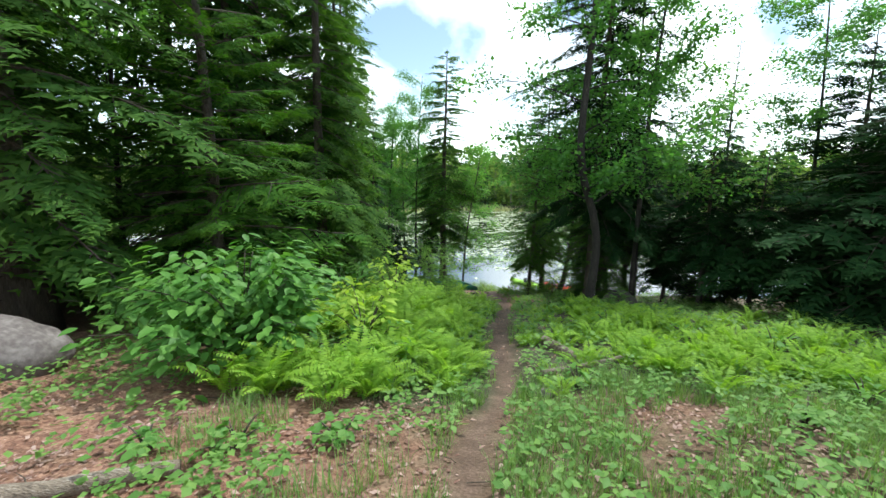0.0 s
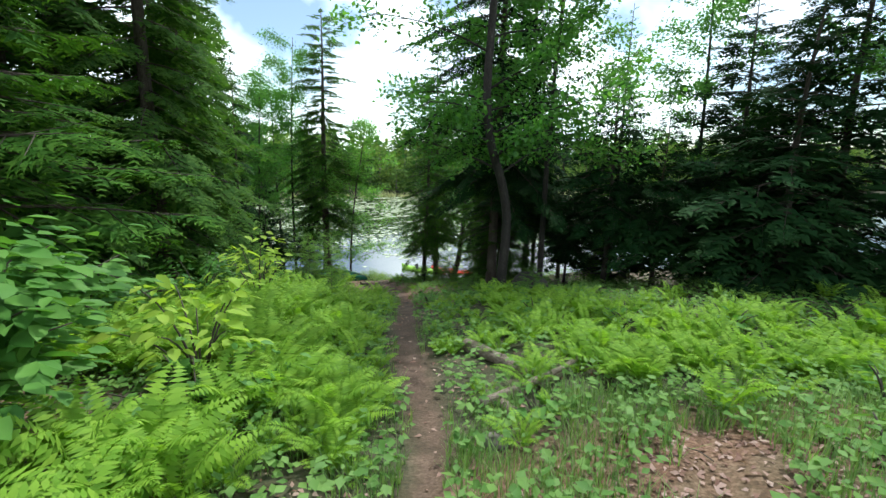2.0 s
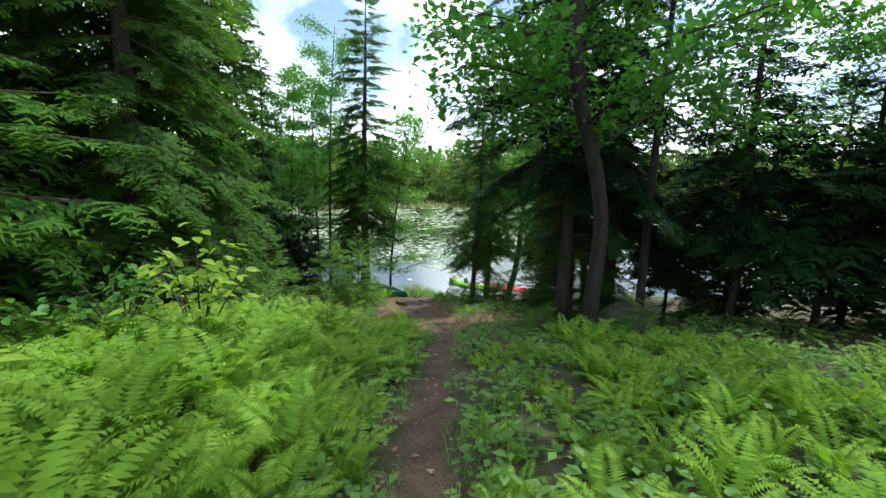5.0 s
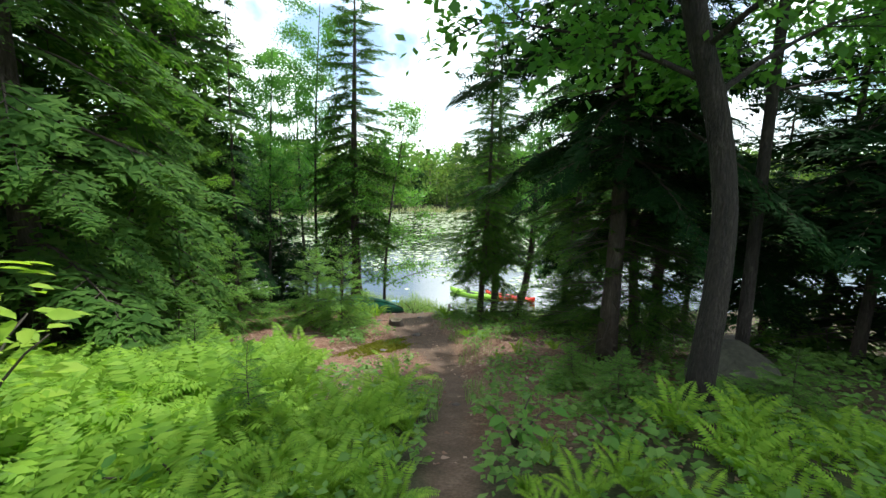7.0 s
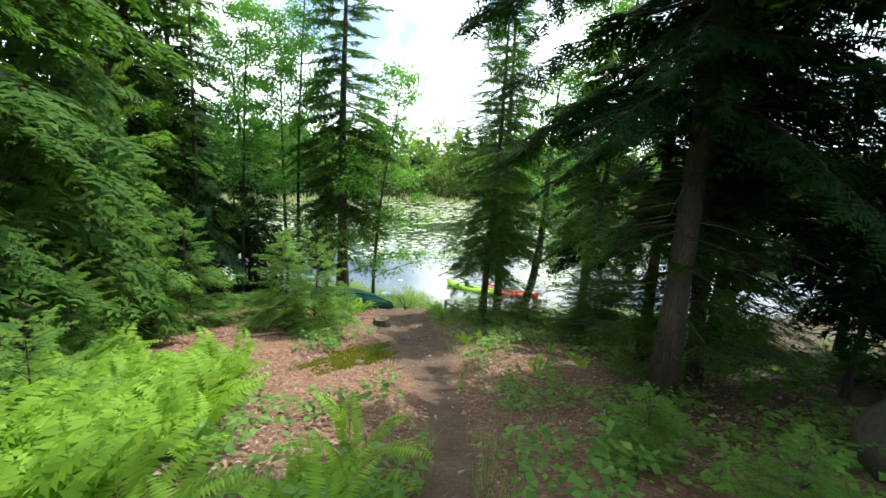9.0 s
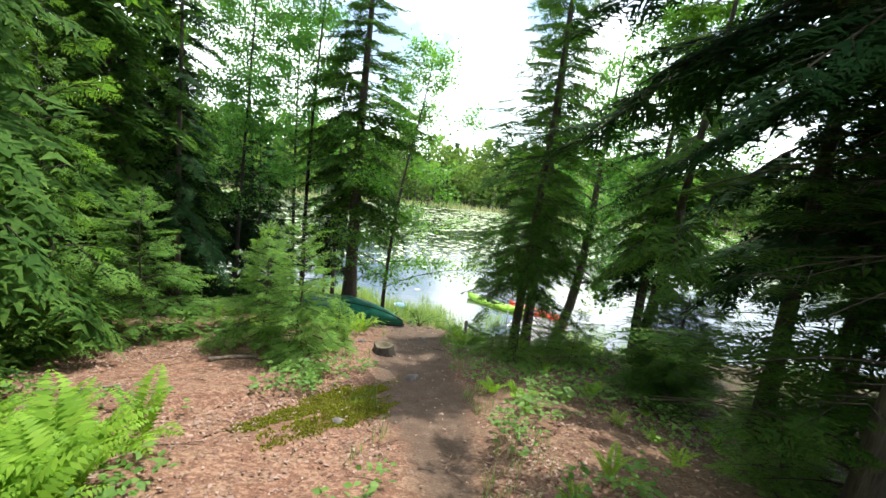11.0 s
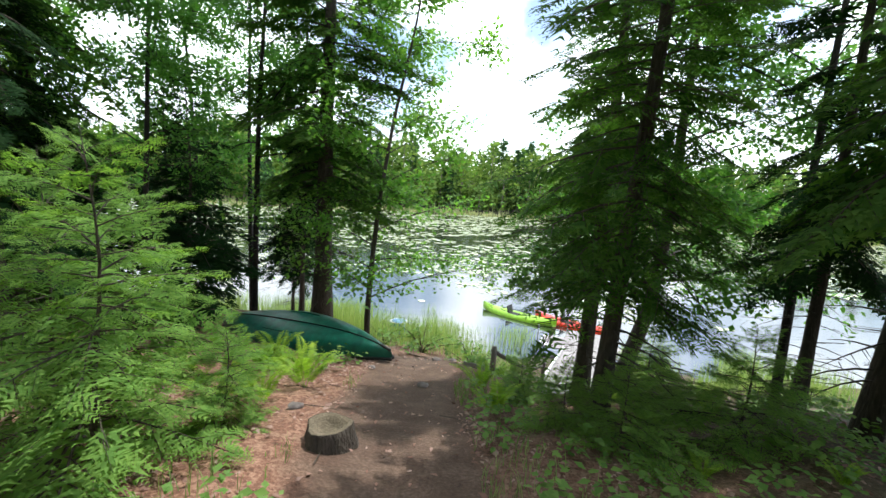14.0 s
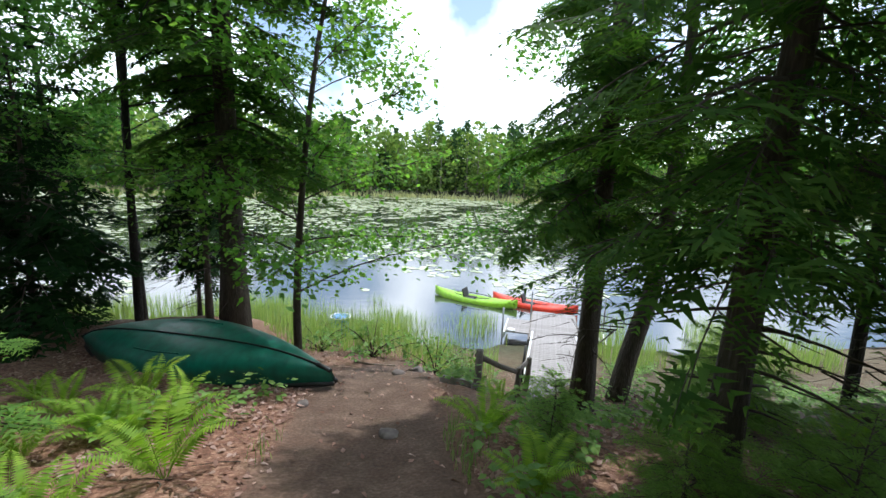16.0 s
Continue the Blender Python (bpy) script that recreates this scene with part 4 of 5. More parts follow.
strip("keel_strip", hull_line(CL, CW, CH, 0.5, -0.985, 0.985), 0.012, M_CANOE_TRIM, canoe, "dark keel strip")
for k in (0.0, 1.0):
    strip("gunwale", hull_line(CL, CW, CH, k), 0.024, M_CANOE_TRIM, canoe, "black gunwale")
for k, a, b in ((0.33, -0.16, 0.2), (0.67, -0.16, 0.2)):
    strip("hull_rib", hull_line(CL, CW, CH, k, a, b), 0.008, M_CANOE, canoe)
for q in (-1, 1):
    strip("deck_cap", [hull_section(q * f, CL, CW, CH, math.pi / 2, 0.002) for f in (0.93, 0.95, 0.97, 0.985, 0.998)], 0.024, M_CANOE_TRIM, canoe, "black end cap")


def kayak(name, label, a, b, colour):
    a, b = Vector(a), Vector(b)
    d = b - a
    L = d.length
    k = thing(name, None, Matrix.Translation((a + b) / 2) @ d.to_track_quat("X", "Z").to_matrix().to_4x4(), label, "kayak", "kayaks at the dock")
    V, T = [], []
    seg, ring = 26, 16
    for i in range(seg + 1):
        s = -1 + 2 * i / seg
        w = 0.36 * (1 - abs(s) ** 2.4) ** 0.7 + 0.01
        top = 0.17 + 0.13 * abs(s) ** 3
        well = -0.14 * math.exp(-((s + 0.05) / 0.28) ** 4)
        for j in range(ring):
            q = 2 * math.pi * j / ring
            c, sn = math.cos(q), math.sin(q)
            zz = (top * max(sn, 0) ** 0.7 + (well if sn > 0.75 else 0)) if sn > 0 else -0.13 * (-sn) ** 0.8 * (1 - 0.6 * abs(s) ** 3) + 0.12 * abs(s) ** 4
            V.append((s * L / 2, w * c, zz))
    for i in range(seg):
        for j in range(ring):
            p, q = i * ring + j, i * ring + (j + 1) % ring
            T += [(p, q, q + ring), (p, q + ring, p + ring)]
    part("hull", tri_mesh("hull", V, T, colour, True), k)
    part("seat", box_mesh("seat", (0.34, 0.36, 0.05), M_BLACK, 0.015), k, "black seat pad", pose(-0.15, 0, 0.08))
    part("backrest", box_mesh("backrest", (0.05, 0.38, 0.30), M_BLACK, 0.015), k, "black upright backrest", pose(-0.36, 0, 0.24, 0, -14, 0))
    for q in (-1, 1):
        strip("rim", [(s * L / 2, q * (0.24 * (1 - (abs(s + 0.05) / 0.42) ** 4) ** 0.6 if abs(s + 0.05) < 0.42 else 0), 0.185) for s in np.linspace(-0.46, 0.36, 14)], 0.012, M_BLACK, k, "black cockpit rim")
    for s in (-0.93, 0.93):
        strip("grab_handle", [(s * L / 2, q, 0.29 + 0.02 * (1 - (q / 0.08) ** 2)) for q in np.linspace(-0.08, 0.08, 5)], 0.009, M_BLACK, k, "black grab handle")
    return k


kayak("kayak", "lime green sit-on kayak floating beside the dock", (4.55, 31.4, WATER + 0.02), (6.95, 29.4, WATER + 0.02), M_LIME)
kayak("kayak", "red sit-on kayak floating beside the dock", (6.45, 30.5, WATER + 0.02), (8.75, 28.7, WATER + 0.02), M_RED)

dock = thing("dock", None, pose(0, 0, 0), "weathered grey plank dock with a gangway down from the bank", "dock")
ramp_a, ramp_b = Vector((5.05, 22.55, -3.72)), Vector((6.62, 25.95, -4.30))
ramp_d = ramp_b - ramp_a
ramp_m = Matrix.Translation(ramp_a) @ ramp_d.to_track_quat("X", "Z").to_matrix().to_4x4()
RL = ramp_d.length
plank = box_mesh("plank", (0.142, 1.02, 0.03), M_DECK, 0.004)
for k in range(int(RL / 0.15)):
    part("plank", plank, dock, "", ramp_m @ pose(0.075 + 0.15 * k, 0, 0.0))
beam = box_mesh("side_beam", (RL, 0.045, 0.16), M_WHITE, 0.006)
for q in (-1, 1):
    part("side_beam", beam, dock, "pale painted side rail", ramp_m @ pose(RL / 2, q * 0.535, -0.02))
way_x = Vector((ramp_d.x, ramp_d.y, 0)).normalized()
deck_m = Matrix.Translation((ramp_b.x, ramp_b.y, -4.40)) @ way_x.to_track_quat("X", "Z").to_matrix().to_4x4()
deck_plank = box_mesh("plank", (0.142, 1.22, 0.035), M_DECK, 0.004)
for k in range(15):
    part("plank", deck_plank, dock, "", deck_m @ pose(0.02 + 0.15 * k, 0.0, 0))
wing_plank = box_mesh("plank", (0.142, 0.62, 0.035), M_DECK, 0.004)
for q in (-1, 1):
    for k in range(7):
        part("plank", wing_plank, dock, "", deck_m @ pose(0.30 + 0.15 * k, q * 0.94, -0.01))
    part("side_beam", box_mesh("side_beam", (2.3, 0.05, 0.16), M_POST, 0.006), dock, "", deck_m @ pose(1.05, q * 0.62, -0.105))
    part("side_beam", box_mesh("side_beam", (1.15, 0.05, 0.14), M_WHITE, 0.006), dock, "", deck_m @ pose(0.75, q * 1.27, -0.08))
pipe = tri_mesh("pipe_post", *tube([(0, 0, -1.1), (0, 0, 0.0), (0, 0, 0.62)], (0.025, 0.025, 0.025), 8), M_METAL, True)
for px, py, h in ((0.25, 1.32, 0.0), (1.3, -1.32, 0.25), (2.2, 0.66, 0.0), (0.1, -1.32, 0.1)):
    part("pipe_post", pipe, dock, "galvanised pipe post", deck_m @ pose(px, py, h))
for q in (-1, 1):
    strip("hand_grip", [tuple(ramp_m @ Vector(v)) for v in ((0.05, q * 0.58, -0.35), (0.1, q * 0.57, 0.25), (0.2, q * 0.56, 0.5))], 0.022, M_BLACK, dock, "black upright grip post")
for px, py in ((0.28, 1.1), (0.4, -1.05)):
    part("float_cap", tri_mesh("float_cap", *tube([(0, 0, 0), (0, 0, 0.03), (0, 0, 0.05)], (0.11, 0.11, 0.07), 14), M_WHITE, True), dock, "round white cap", deck_m @ pose(px, py, 0.012))
float_box = box_mesh("float", (0.5, 1.0, 0.3), M_BLACK, 0.03)
for px in (0.4, 1.7):
    part("float", float_box, dock, "black float drum", deck_m @ pose(px, 0, -0.33))
landing = thing("landing_board", box_mesh("landing_board", (0.9, 0.95, 0.05), M_DECK, 0.008), Matrix.Translation((4.82, 22.05, -3.66)) @ way_x.to_track_quat("X", "Z").to_matrix().to_4x4() @ pose(0, 0, 0, 0, 3, 0),
                "pale plank landing at the head of the gangway", "boards")
part("leg", box_mesh("leg", (0.09, 0.09, 0.7), M_POST, 0.006), landing, "", pose(0.3, 0.4, -0.36))
part("leg", box_mesh("leg", (0.09, 0.09, 0.7), M_POST, 0.006), landing, "", pose(0.3, -0.4, -0.36))

step = thing("step_frame", None, pose(0, 0, 0), "dark earth step edged with two thin pale boards", "step")
for (x0, y0), (x1, y1) in (((2.56, 20.2), (2.82, 19.93)), ((2.78, 20.32), (2.96, 20.12))):
    z0, z1 = float(ground_z(x0, y0)) + 0.03, float(ground_z(x1, y1)) + 0.03
    v = Vector((x1 - x0, y1 - y0, z1 - z0))
    part("edge_board", box_mesh("edge_board", (v.length, 0.022, 0.09), M_DECK, 0.003), step, "pale weathered edging board", Matrix.Translation(((x0 + x1) / 2, (y0 + y1) / 2, (z0 + z1) / 2)) @ v.to_track_quat("X", "Z").to_matrix().to_4x4())
part("tread", box_mesh("tread", (0.30, 0.24, 0.04), M_BARK, 0.006), step, "dark worn wooden tread", pose(2.8, 20.13, float(ground_z(2.8, 20.13)) + 0.015, -12, 0, -45))
tub = thing("plastic_tub", None, pose(1.36, 26.6, float(ground_z(1.36, 26.6)) - 0.02), "blue plastic tub with a white rim among the reeds", "tub")
part("body", tri_mesh("body", *tube([(0, 0, 0), (0, 0, 0.02), (0, 0, 0.28), (0, 0, 0.5)], (0.14, 0.19, 0.21, 0.23), 16), M_BLUE, True), tub)
part("rim", tri_mesh("rim", *tube([(0.235 * math.cos(a), 0.235 * math.sin(a), 0.5) for a in np.linspace(0, 2 * math.pi, 18)], np.full(18, 0.016), 5), M_WHITE, True), tub, "white rim")

rail = thing("handrail", None, pose(0, 0, 0), "rough weathered wooden rail on posts down to the dock", "railing")
posts = ((3.0, 20.4, 0.52), (3.86, 21.4, 0.6), (4.3, 22.1, 0.62))
tops = []
for x, y, h in posts:
    z = float(ground_z(x, y))
    part("post", tri_mesh("post", *tube([(0, 0, -0.2), (0.01, 0, h * 0.5), (0, 0, h)], (0.045, 0.042, 0.04), 7), M_POST, True), rail, "", pose(x, y, z, 3, 2, 0))
    tops.append(Vector((x, y, z + h - 0.07)))
for a, b in ((0, 1), (1, 2)):
    v0, v1 = tops[a], tops[b]
    strip("rail", [tuple(v0), tuple((v0 + v1) / 2 + Vector((0, 0, -0.015))), tuple(v1)], 0.035, M_POST, rail)

# ---- stump, stones, logs ----
def lumpy(name, size, material, seed, level=3, rough=0.12):
    bm = bmesh.new()
    bmesh.ops.create_icosphere(bm, subdivisions=level, radius=1)
    for v in bm.verts:
        n = noise.noise(v.co * 1.1 + Vector((seed, 0, 0))) * rough * 2.2 + noise.noise(v.co * 3.2 + Vector((0, seed, 0))) * rough * 0.7
        v.co = v.co * (1 + n)
        v.co = Vector((v.co.x * size[0], v.co.y * size[1], v.co.z * size[2]))
    return bm_mesh(name, bm, material, True)


thing("boulder", lumpy("boulder", (0.66, 0.5, 0.42), M_STONE, 4.2, 4, 0.1), pose(-4.5, 4.4, float(ground_z(-4.5, 4.4)) + 0.2, 0, 6, 12), "large rounded grey-pink granite boulder on bare earth", "boulder")
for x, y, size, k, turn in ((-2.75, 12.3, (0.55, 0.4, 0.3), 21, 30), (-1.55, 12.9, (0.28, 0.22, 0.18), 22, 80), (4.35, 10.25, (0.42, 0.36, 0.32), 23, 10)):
    thing("boulder", lumpy("boulder", size, M_STONE_SHADE, k, 3, 0.13), pose(x, y, float(ground_z(x, y)) + size[2] * 0.35, 0, 0, turn), "half-buried boulder under trees, its stone coloured dark for the shade", "boulder")
for x, y, s, k in ((1.72, 16.05, 0.085, 1), (1.4, 4.2, 0.09, 5), (1.0, 14.3, 0.05, 2), (2.2, 20.8, 0.07, 3), (1.3, 19.6, 0.05, 7), (1.95, 18.9, 0.06, 8), (2.5, 21.3, 0.08, 11), (1.5, 12.6, 0.035, 12), (1.75, 10.4, 0.03, 13), (0.85, 17.7, 0.06, 15)):
    thing("stone", lumpy("stone", (s * 1.3, s, s * 0.55), M_STONE, k, 2, 0.16), pose(x, y, float(ground_z(x, y)) + s * 0.2, 0, 0, k * 40), "small pale stone lying on the trodden path", "stone", "stones on the path")

stump = thing("tree_stump", None, at_ground(1.26, 17.05, 0, 0.85, 0.75, 0.02), "low weathered sawn tree stump beside the path", "stump")
ang = np.arange(18) * 2 * math.pi / 18
wav = 1 + 0.09 * np.sin(ang * 3 + 1) + 0.05 * np.sin(ang * 5)
V, T = [], []
rings = ((-0.15, 1.35), (0.03, 1.18), (0.12, 1.04), (0.21, 1.0), (0.225, 0.95))
for z, r in rings:
    for a, w in zip(ang, wav):
        V.append((0.185 * r * w * math.cos(a), 0.185 * r * w * math.sin(a), z))
for i in range(len(rings) - 1):
    for j in range(18):
        p, q = i * 18 + j, i * 18 + (j + 1) % 18
        T += [(p, q, q + 18), (p, q + 18, p + 18)]
part("bark", tri_mesh("bark", V, T, M_BARK, True), stump)
V, T = [], []
rings = ((0.222, 0.955), (0.226, 0.82), (0.205, 0.64), (0.165, 0.48), (0.15, 0.25), (0.145, 0.0))
for z, r in rings:
    for a, w in zip(ang, wav):
        V.append((0.185 * r * w * math.cos(a), 0.185 * r * w * math.sin(a), z))
for i in range(len(rings) - 1):
    for j in range(18):
        p, q = i * 18 + j, i * 18 + (j + 1) % 18
        T += [(p, q, q + 18), (p, q + 18, p + 18)]
part("cut_top", tri_mesh("cut_top", V, T, M_CUT, True), stump, "grey hollowed cut face")


def log(name, label, a, b, r, material, seed, bow=0.04, lift=0.0):
    rng = np.random.default_rng(seed)
    f = np.linspace(0, 1, 9)
    x, y = a[0] + (b[0] - a[0]) * f, a[1] + (b[1] - a[1]) * f
    side = np.array((-(b[1] - a[1]), b[0] - a[0])); side /= np.linalg.norm(side)
    o = bow * np.sin(f * 3.3 + seed)
    x, y = x + side[0] * o, y + side[1] * o
    z = np.interp(f, (0, 1), (float(ground_z(x[0], y[0])), float(ground_z(x[-1], y[-1])))) + r * 0.75 + lift
    rad = r * (1 - 0.35 * f) * (1 + 0.1 * rng.normal(size=9))
    c = np.array((x[4], y[4], z[4]))
    return thing(name, tri_mesh(name, *tube(np.stack((x, y, z), 1) - c, rad, 9), material, True), pose(*c), label, "log", "fallen wood")


log("fallen_log", "rotting brown fallen log among ferns", (1.70, 6.05), (2.12, 4.95), 0.075, M_LOG, 1)
log("fallen_branch", "bare grey fallen branch lying over the log", (1.45, 4.6), (2.55, 5.3), 0.035, M_LOG, 2, 0.05, 0.08)
log("fallen_branch", "bare grey fallen branch lying over the log", (1.62, 4.5), (1.55, 5.0), 0.04, M_LOG, 3, 0.02, 0.02)
log("fallen_log", "pale weathered log lying on the leaf litter", (-2.3, 1.95), (-1.15, 2.38), 0.07, M_LOG, 4)
log("fallen_branch", "broken dead branch lying among green seedlings", (3.55, 4.66), (3.95, 4.42), 0.03, M_LOG, 5)
log("fallen_branch", "short pale broken stick on the leaf litter", (-0.95, 16.0), (-0.45, 16.35), 0.032, M_LOG, 6)
log("fallen_branch", "thin stick lying across the earth bank", (2.4, 21.6), (3.0, 20.9), 0.022, M_LOG, 8)
log("fallen_branch", "thin stick lying across the earth bank", (1.7, 22.4), (2.3, 22.2), 0.02, M_LOG, 9)
log("fallen_branch", "short stick on the needle-strewn ground", (-1.7, 14.6), (-1.2, 14.75), 0.018, M_LOG, 10)

# ---- ferns ----
def frond(rng, pairs=21, broad=0.025, nodes=6):
    """A frond one metre long that rises and arches over, with tapering leaflets."""
    s = np.linspace(0, 1, 30)
    ang = 1.32 - 1.25 * s * s - 0.2 * s
    px, pz = np.concatenate(((0,), np.cumsum(np.cos(ang[:-1])) / 29)), np.concatenate(((0,), np.cumsum(np.sin(ang[:-1])) / 29))
    V, T, n = [], [], 0
    for k in range(pairs):
        u = 0.17 + 0.82 * (k + 0.5) / pairs
        L = 0.185 * (math.sin(math.pi * (0.16 + 0.84 * (u - 0.17) / 0.83)) ** 0.8 * 0.95 + 0.05)
        c = np.array((np.interp(u, s, px), 0, np.interp(u, s, pz)))
        a = np.interp(u, s, ang)
        ax = np.array((math.cos(a), 0, math.sin(a)))
        up = np.array((-math.sin(a), 0, math.cos(a)))
        for q in (-1, 1):
            d = np.array((0, q, 0)) * 0.94 + ax * 0.3 + up * rng.uniform(-0.2, 0.08)
            w = ax * broad * (0.55 + 0.45 * L / 0.19)
            V += [c, c + d * L * 0.4 + w, c + d * L * 0.45 - w, c + d * L - up * 0.02]
            T += [(n, n + 1, n + 2), (n + 1, n + 3, n + 2)]; n += 4
    st = tube(np.stack((px, 0 * px, pz), 1)[::30 // nodes], np.linspace(0.006, 0.0015, nodes), 3, False)
    return joined([(np.array(V), np.array(T)), st])


fr = np.random.default_rng(33)
FRONDS = [frond(fr, 29, 0.0165) for _ in range(3)]
FRONDS_LIGHT = [frond(fr, 19, 0.027, 3) for _ in range(3)]
FROND_MESH = [tri_mesh("frond", V, T, M_FERN) for V, T in FRONDS]


def fern_pose(rng, size, k, n):
    turn = 360 * k / n + rng.uniform(-22, 22)
    s = size * rng.uniform(0.7, 1.1)
    return pose(0, 0, 0, rng.uniform(-12, 12), rng.uniform(-14, 22), turn) @ Matrix.Diagonal((s, s, s, 1))


FERN_KINDS = []
for k in range(4):
    root = new("fern")
    tagged(root, "bright yellow-green fern with arching feathery fronds", "fern", "ferns of the clearing")
    n = (7, 8, 9, 6)[k]
    for j in range(n):
        part("frond", FROND_MESH[(k + j) % 3], root, "", fern_pose(fr, 0.72, j, n))
    FERN_KINDS.append(root)
spots = []
while len(spots) < 1150:
    x, y = fr.uniform(-3.8, 8.6), fr.uniform(3.2, 13.6)
    d = abs(x - float(path_x(y)))
    if d < 0.27 or fr.random() > float(fern_zone(x, y)) * (0.65 + 0.35 * math.sin(x * 2.1 + y) * math.cos(y * 1.7)):
        continue
    if x > 1.35 and x < 2.8 and y < 6.0 and fr.random() < 0.85:
        continue
    if (x + 2.1) ** 2 / 2.6 + (y - 5.1) ** 2 < 0.9:
        continue
    spots.append((x, y))
spots += [(-0.2, 18.2), (0.35, 18.9), (0.75, 18.4), (2.75, 15.6), (3.05, 15.1), (3.6, 15.3), (2.6, 17.9), (4.2, 15.8), (-0.7, 19.8), (0.0, 19.9), (2.55, 18.6), (3.9, 14.6), (2.9, 18.6), (-1.4, 20.3), (0.1, 19.1), (-0.35, 19.5), (-0.1, 18.7), (0.5, 19.4), (-0.9, 19.2), (-1.1, 19.7), (0.55, 17.8), (4.6, 16.6), (5.0, 15.6), (3.0, 19.6)]
for _ in range(14):
    x, y = fr.uniform(-2.6, 0.75), fr.uniform(17.2, 20.8)
    if (x + 0.35) ** 2 + (y - 16.6) ** 2 > 0.8 and not (-1.2 < x and 19.9 < y):
        spots.append((x, y))
for _ in range(3):
    spots.append((fr.uniform(-0.1, 1.25), fr.uniform(17.5, 19.5)))
for _ in range(16):
    spots.append((fr.uniform(2.8, 5.2), fr.uniform(12.6, 18.6)))
spots.sort(key=lambda p: (p[1] > 14) * -100 + abs(p[0] - float(path_x(p[1]))) + (p[1] < 3.6) * 0.5)
used = [0] * 4
rest = []
for i, (x, y) in enumerate(spots):
    size = fr.uniform(0.68, 1.05) * (0.9 if y > 17 and x < 1.2 else 0.62 if y > 14 else 0.78 - 0.24 * float(smooth01((y - 5.2) / 2.5)) if x > 1.4 else 1.0)
    size *= 0.72 if abs(x - float(path_x(y))) < 0.5 else 1.0
    turn = fr.uniform(0, 360)
    if i < 270:
        k = i % 4
        m = at_ground(x, y, turn, size)
        if used[k] == 0:
            FERN_KINDS[k].matrix_basis = m
        else:
            copy_thing(FERN_KINDS[k], m)
        used[k] = 1
    else:
        m0 = np.array(at_ground(x, y, turn, size))
        n = fr.integers(5, 7)
        for j in range(n):
            mm = m0 @ np.array(fern_pose(fr, 0.72, j, n))
            V, T = FRONDS_LIGHT[j % 3]
            rest.append((V @ mm[:3, :3].T + mm[:3, 3], T))
thing("fern_bed", tri_mesh("fern_bed", *joined(rest), M_FERN), pose(0, 0, 0), "dense bed of yellow-green ferns covering the clearing", "ferns", kind="stuff")

# ---- shrub with large leaves ----
LEAF_BIG = tri_mesh("leaf", LEAF_V, LEAF_T, M_SHRUB, True)
LEAF_YELLOW = tri_mesh("leaf", LEAF_V, LEAF_T, M_YELLOW, True)


def shrub(name, label, x, y, stems, H, R, leaves, size, single, leaf_mesh, leaf_mat, seed, group="", low=0.25):
    """A many-stemmed shrub; the first leaves are single pieces, the inner ones one mass."""
    rng = np.random.default_rng(seed)
    root = thing(name, None, at_ground(x, y), label, "shrub", group)
    lines = []
    for k in range(stems):
        az = 6.283 * k / stems + rng.uniform(-0.4, 0.4)
        out = R * rng.uniform(0.35, 1.0)
        f = np.linspace(0, 1, 7)
        h = H * rng.uniform(0.65, 1.0) * (1 - 0.35 * (out / R) ** 2)
        C = np.stack((math.cos(az) * out * f ** 1.4, math.sin(az) * out * f ** 1.4, h * f - 0.22 * h * f ** 3), 1)
        part("stem", tri_mesh("stem", *tube(C, np.linspace(0.014, 0.004, 7), 5), M_TWIG, True), root)
        lines.append(C)
    P, D, S = [], [], []
    for k in range(leaves):
        C = lines[rng.integers(stems)]
        g = rng.uniform(low, 1.0) ** 0.7
        B = np.array([np.interp(g, np.linspace(0, 1, 7), C[:, c]) for c in range(3)])
        az = rng.uniform(0, 6.283)
        reach = rng.uniform(0.05, 0.32) * R * (0.45 if stems < 7 else 0.5)
        B = B + np.array((math.cos(az) * reach, math.sin(az) * reach, rng.normal() * 0.07 * H))
        B[2] = max(B[2], 0.12)
        outward = np.array((B[0], B[1], 0)) / (np.linalg.norm(B[:2]) + 0.05)
        P.append(B); D.append(np.array((math.cos(az), math.sin(az), -0.25)) * 0.7 + outward * 0.6); S.append(size * rng.uniform(0.65, 1.25))
    P, D, S = np.array(P), np.array(D), np.array(S)
    U = rng.normal(size=(leaves, 3)) * 0.28 + np.array((0, 0, 1.0))
    Rm = facing(D, U, S)
    order = np.argsort(-(np.linalg.norm(P[:, :2], axis=1) / R + P[:, 2] / H))
    for i in order[:single]:
        m = np.eye(4); m[:3, :3] = Rm[i]; m[:3, 3] = P[i]
        part("leaf", leaf_mesh, root, "", Matrix(m.tolist()))
    rest = order[single:]
    if len(rest):
        ob = part("foliage", tri_mesh("foliage", *spread(LEAF_V, LEAF_T, Rm[rest], P[rest]), leaf_mat), root)
        tagged(ob, kind="stuff")
    return root


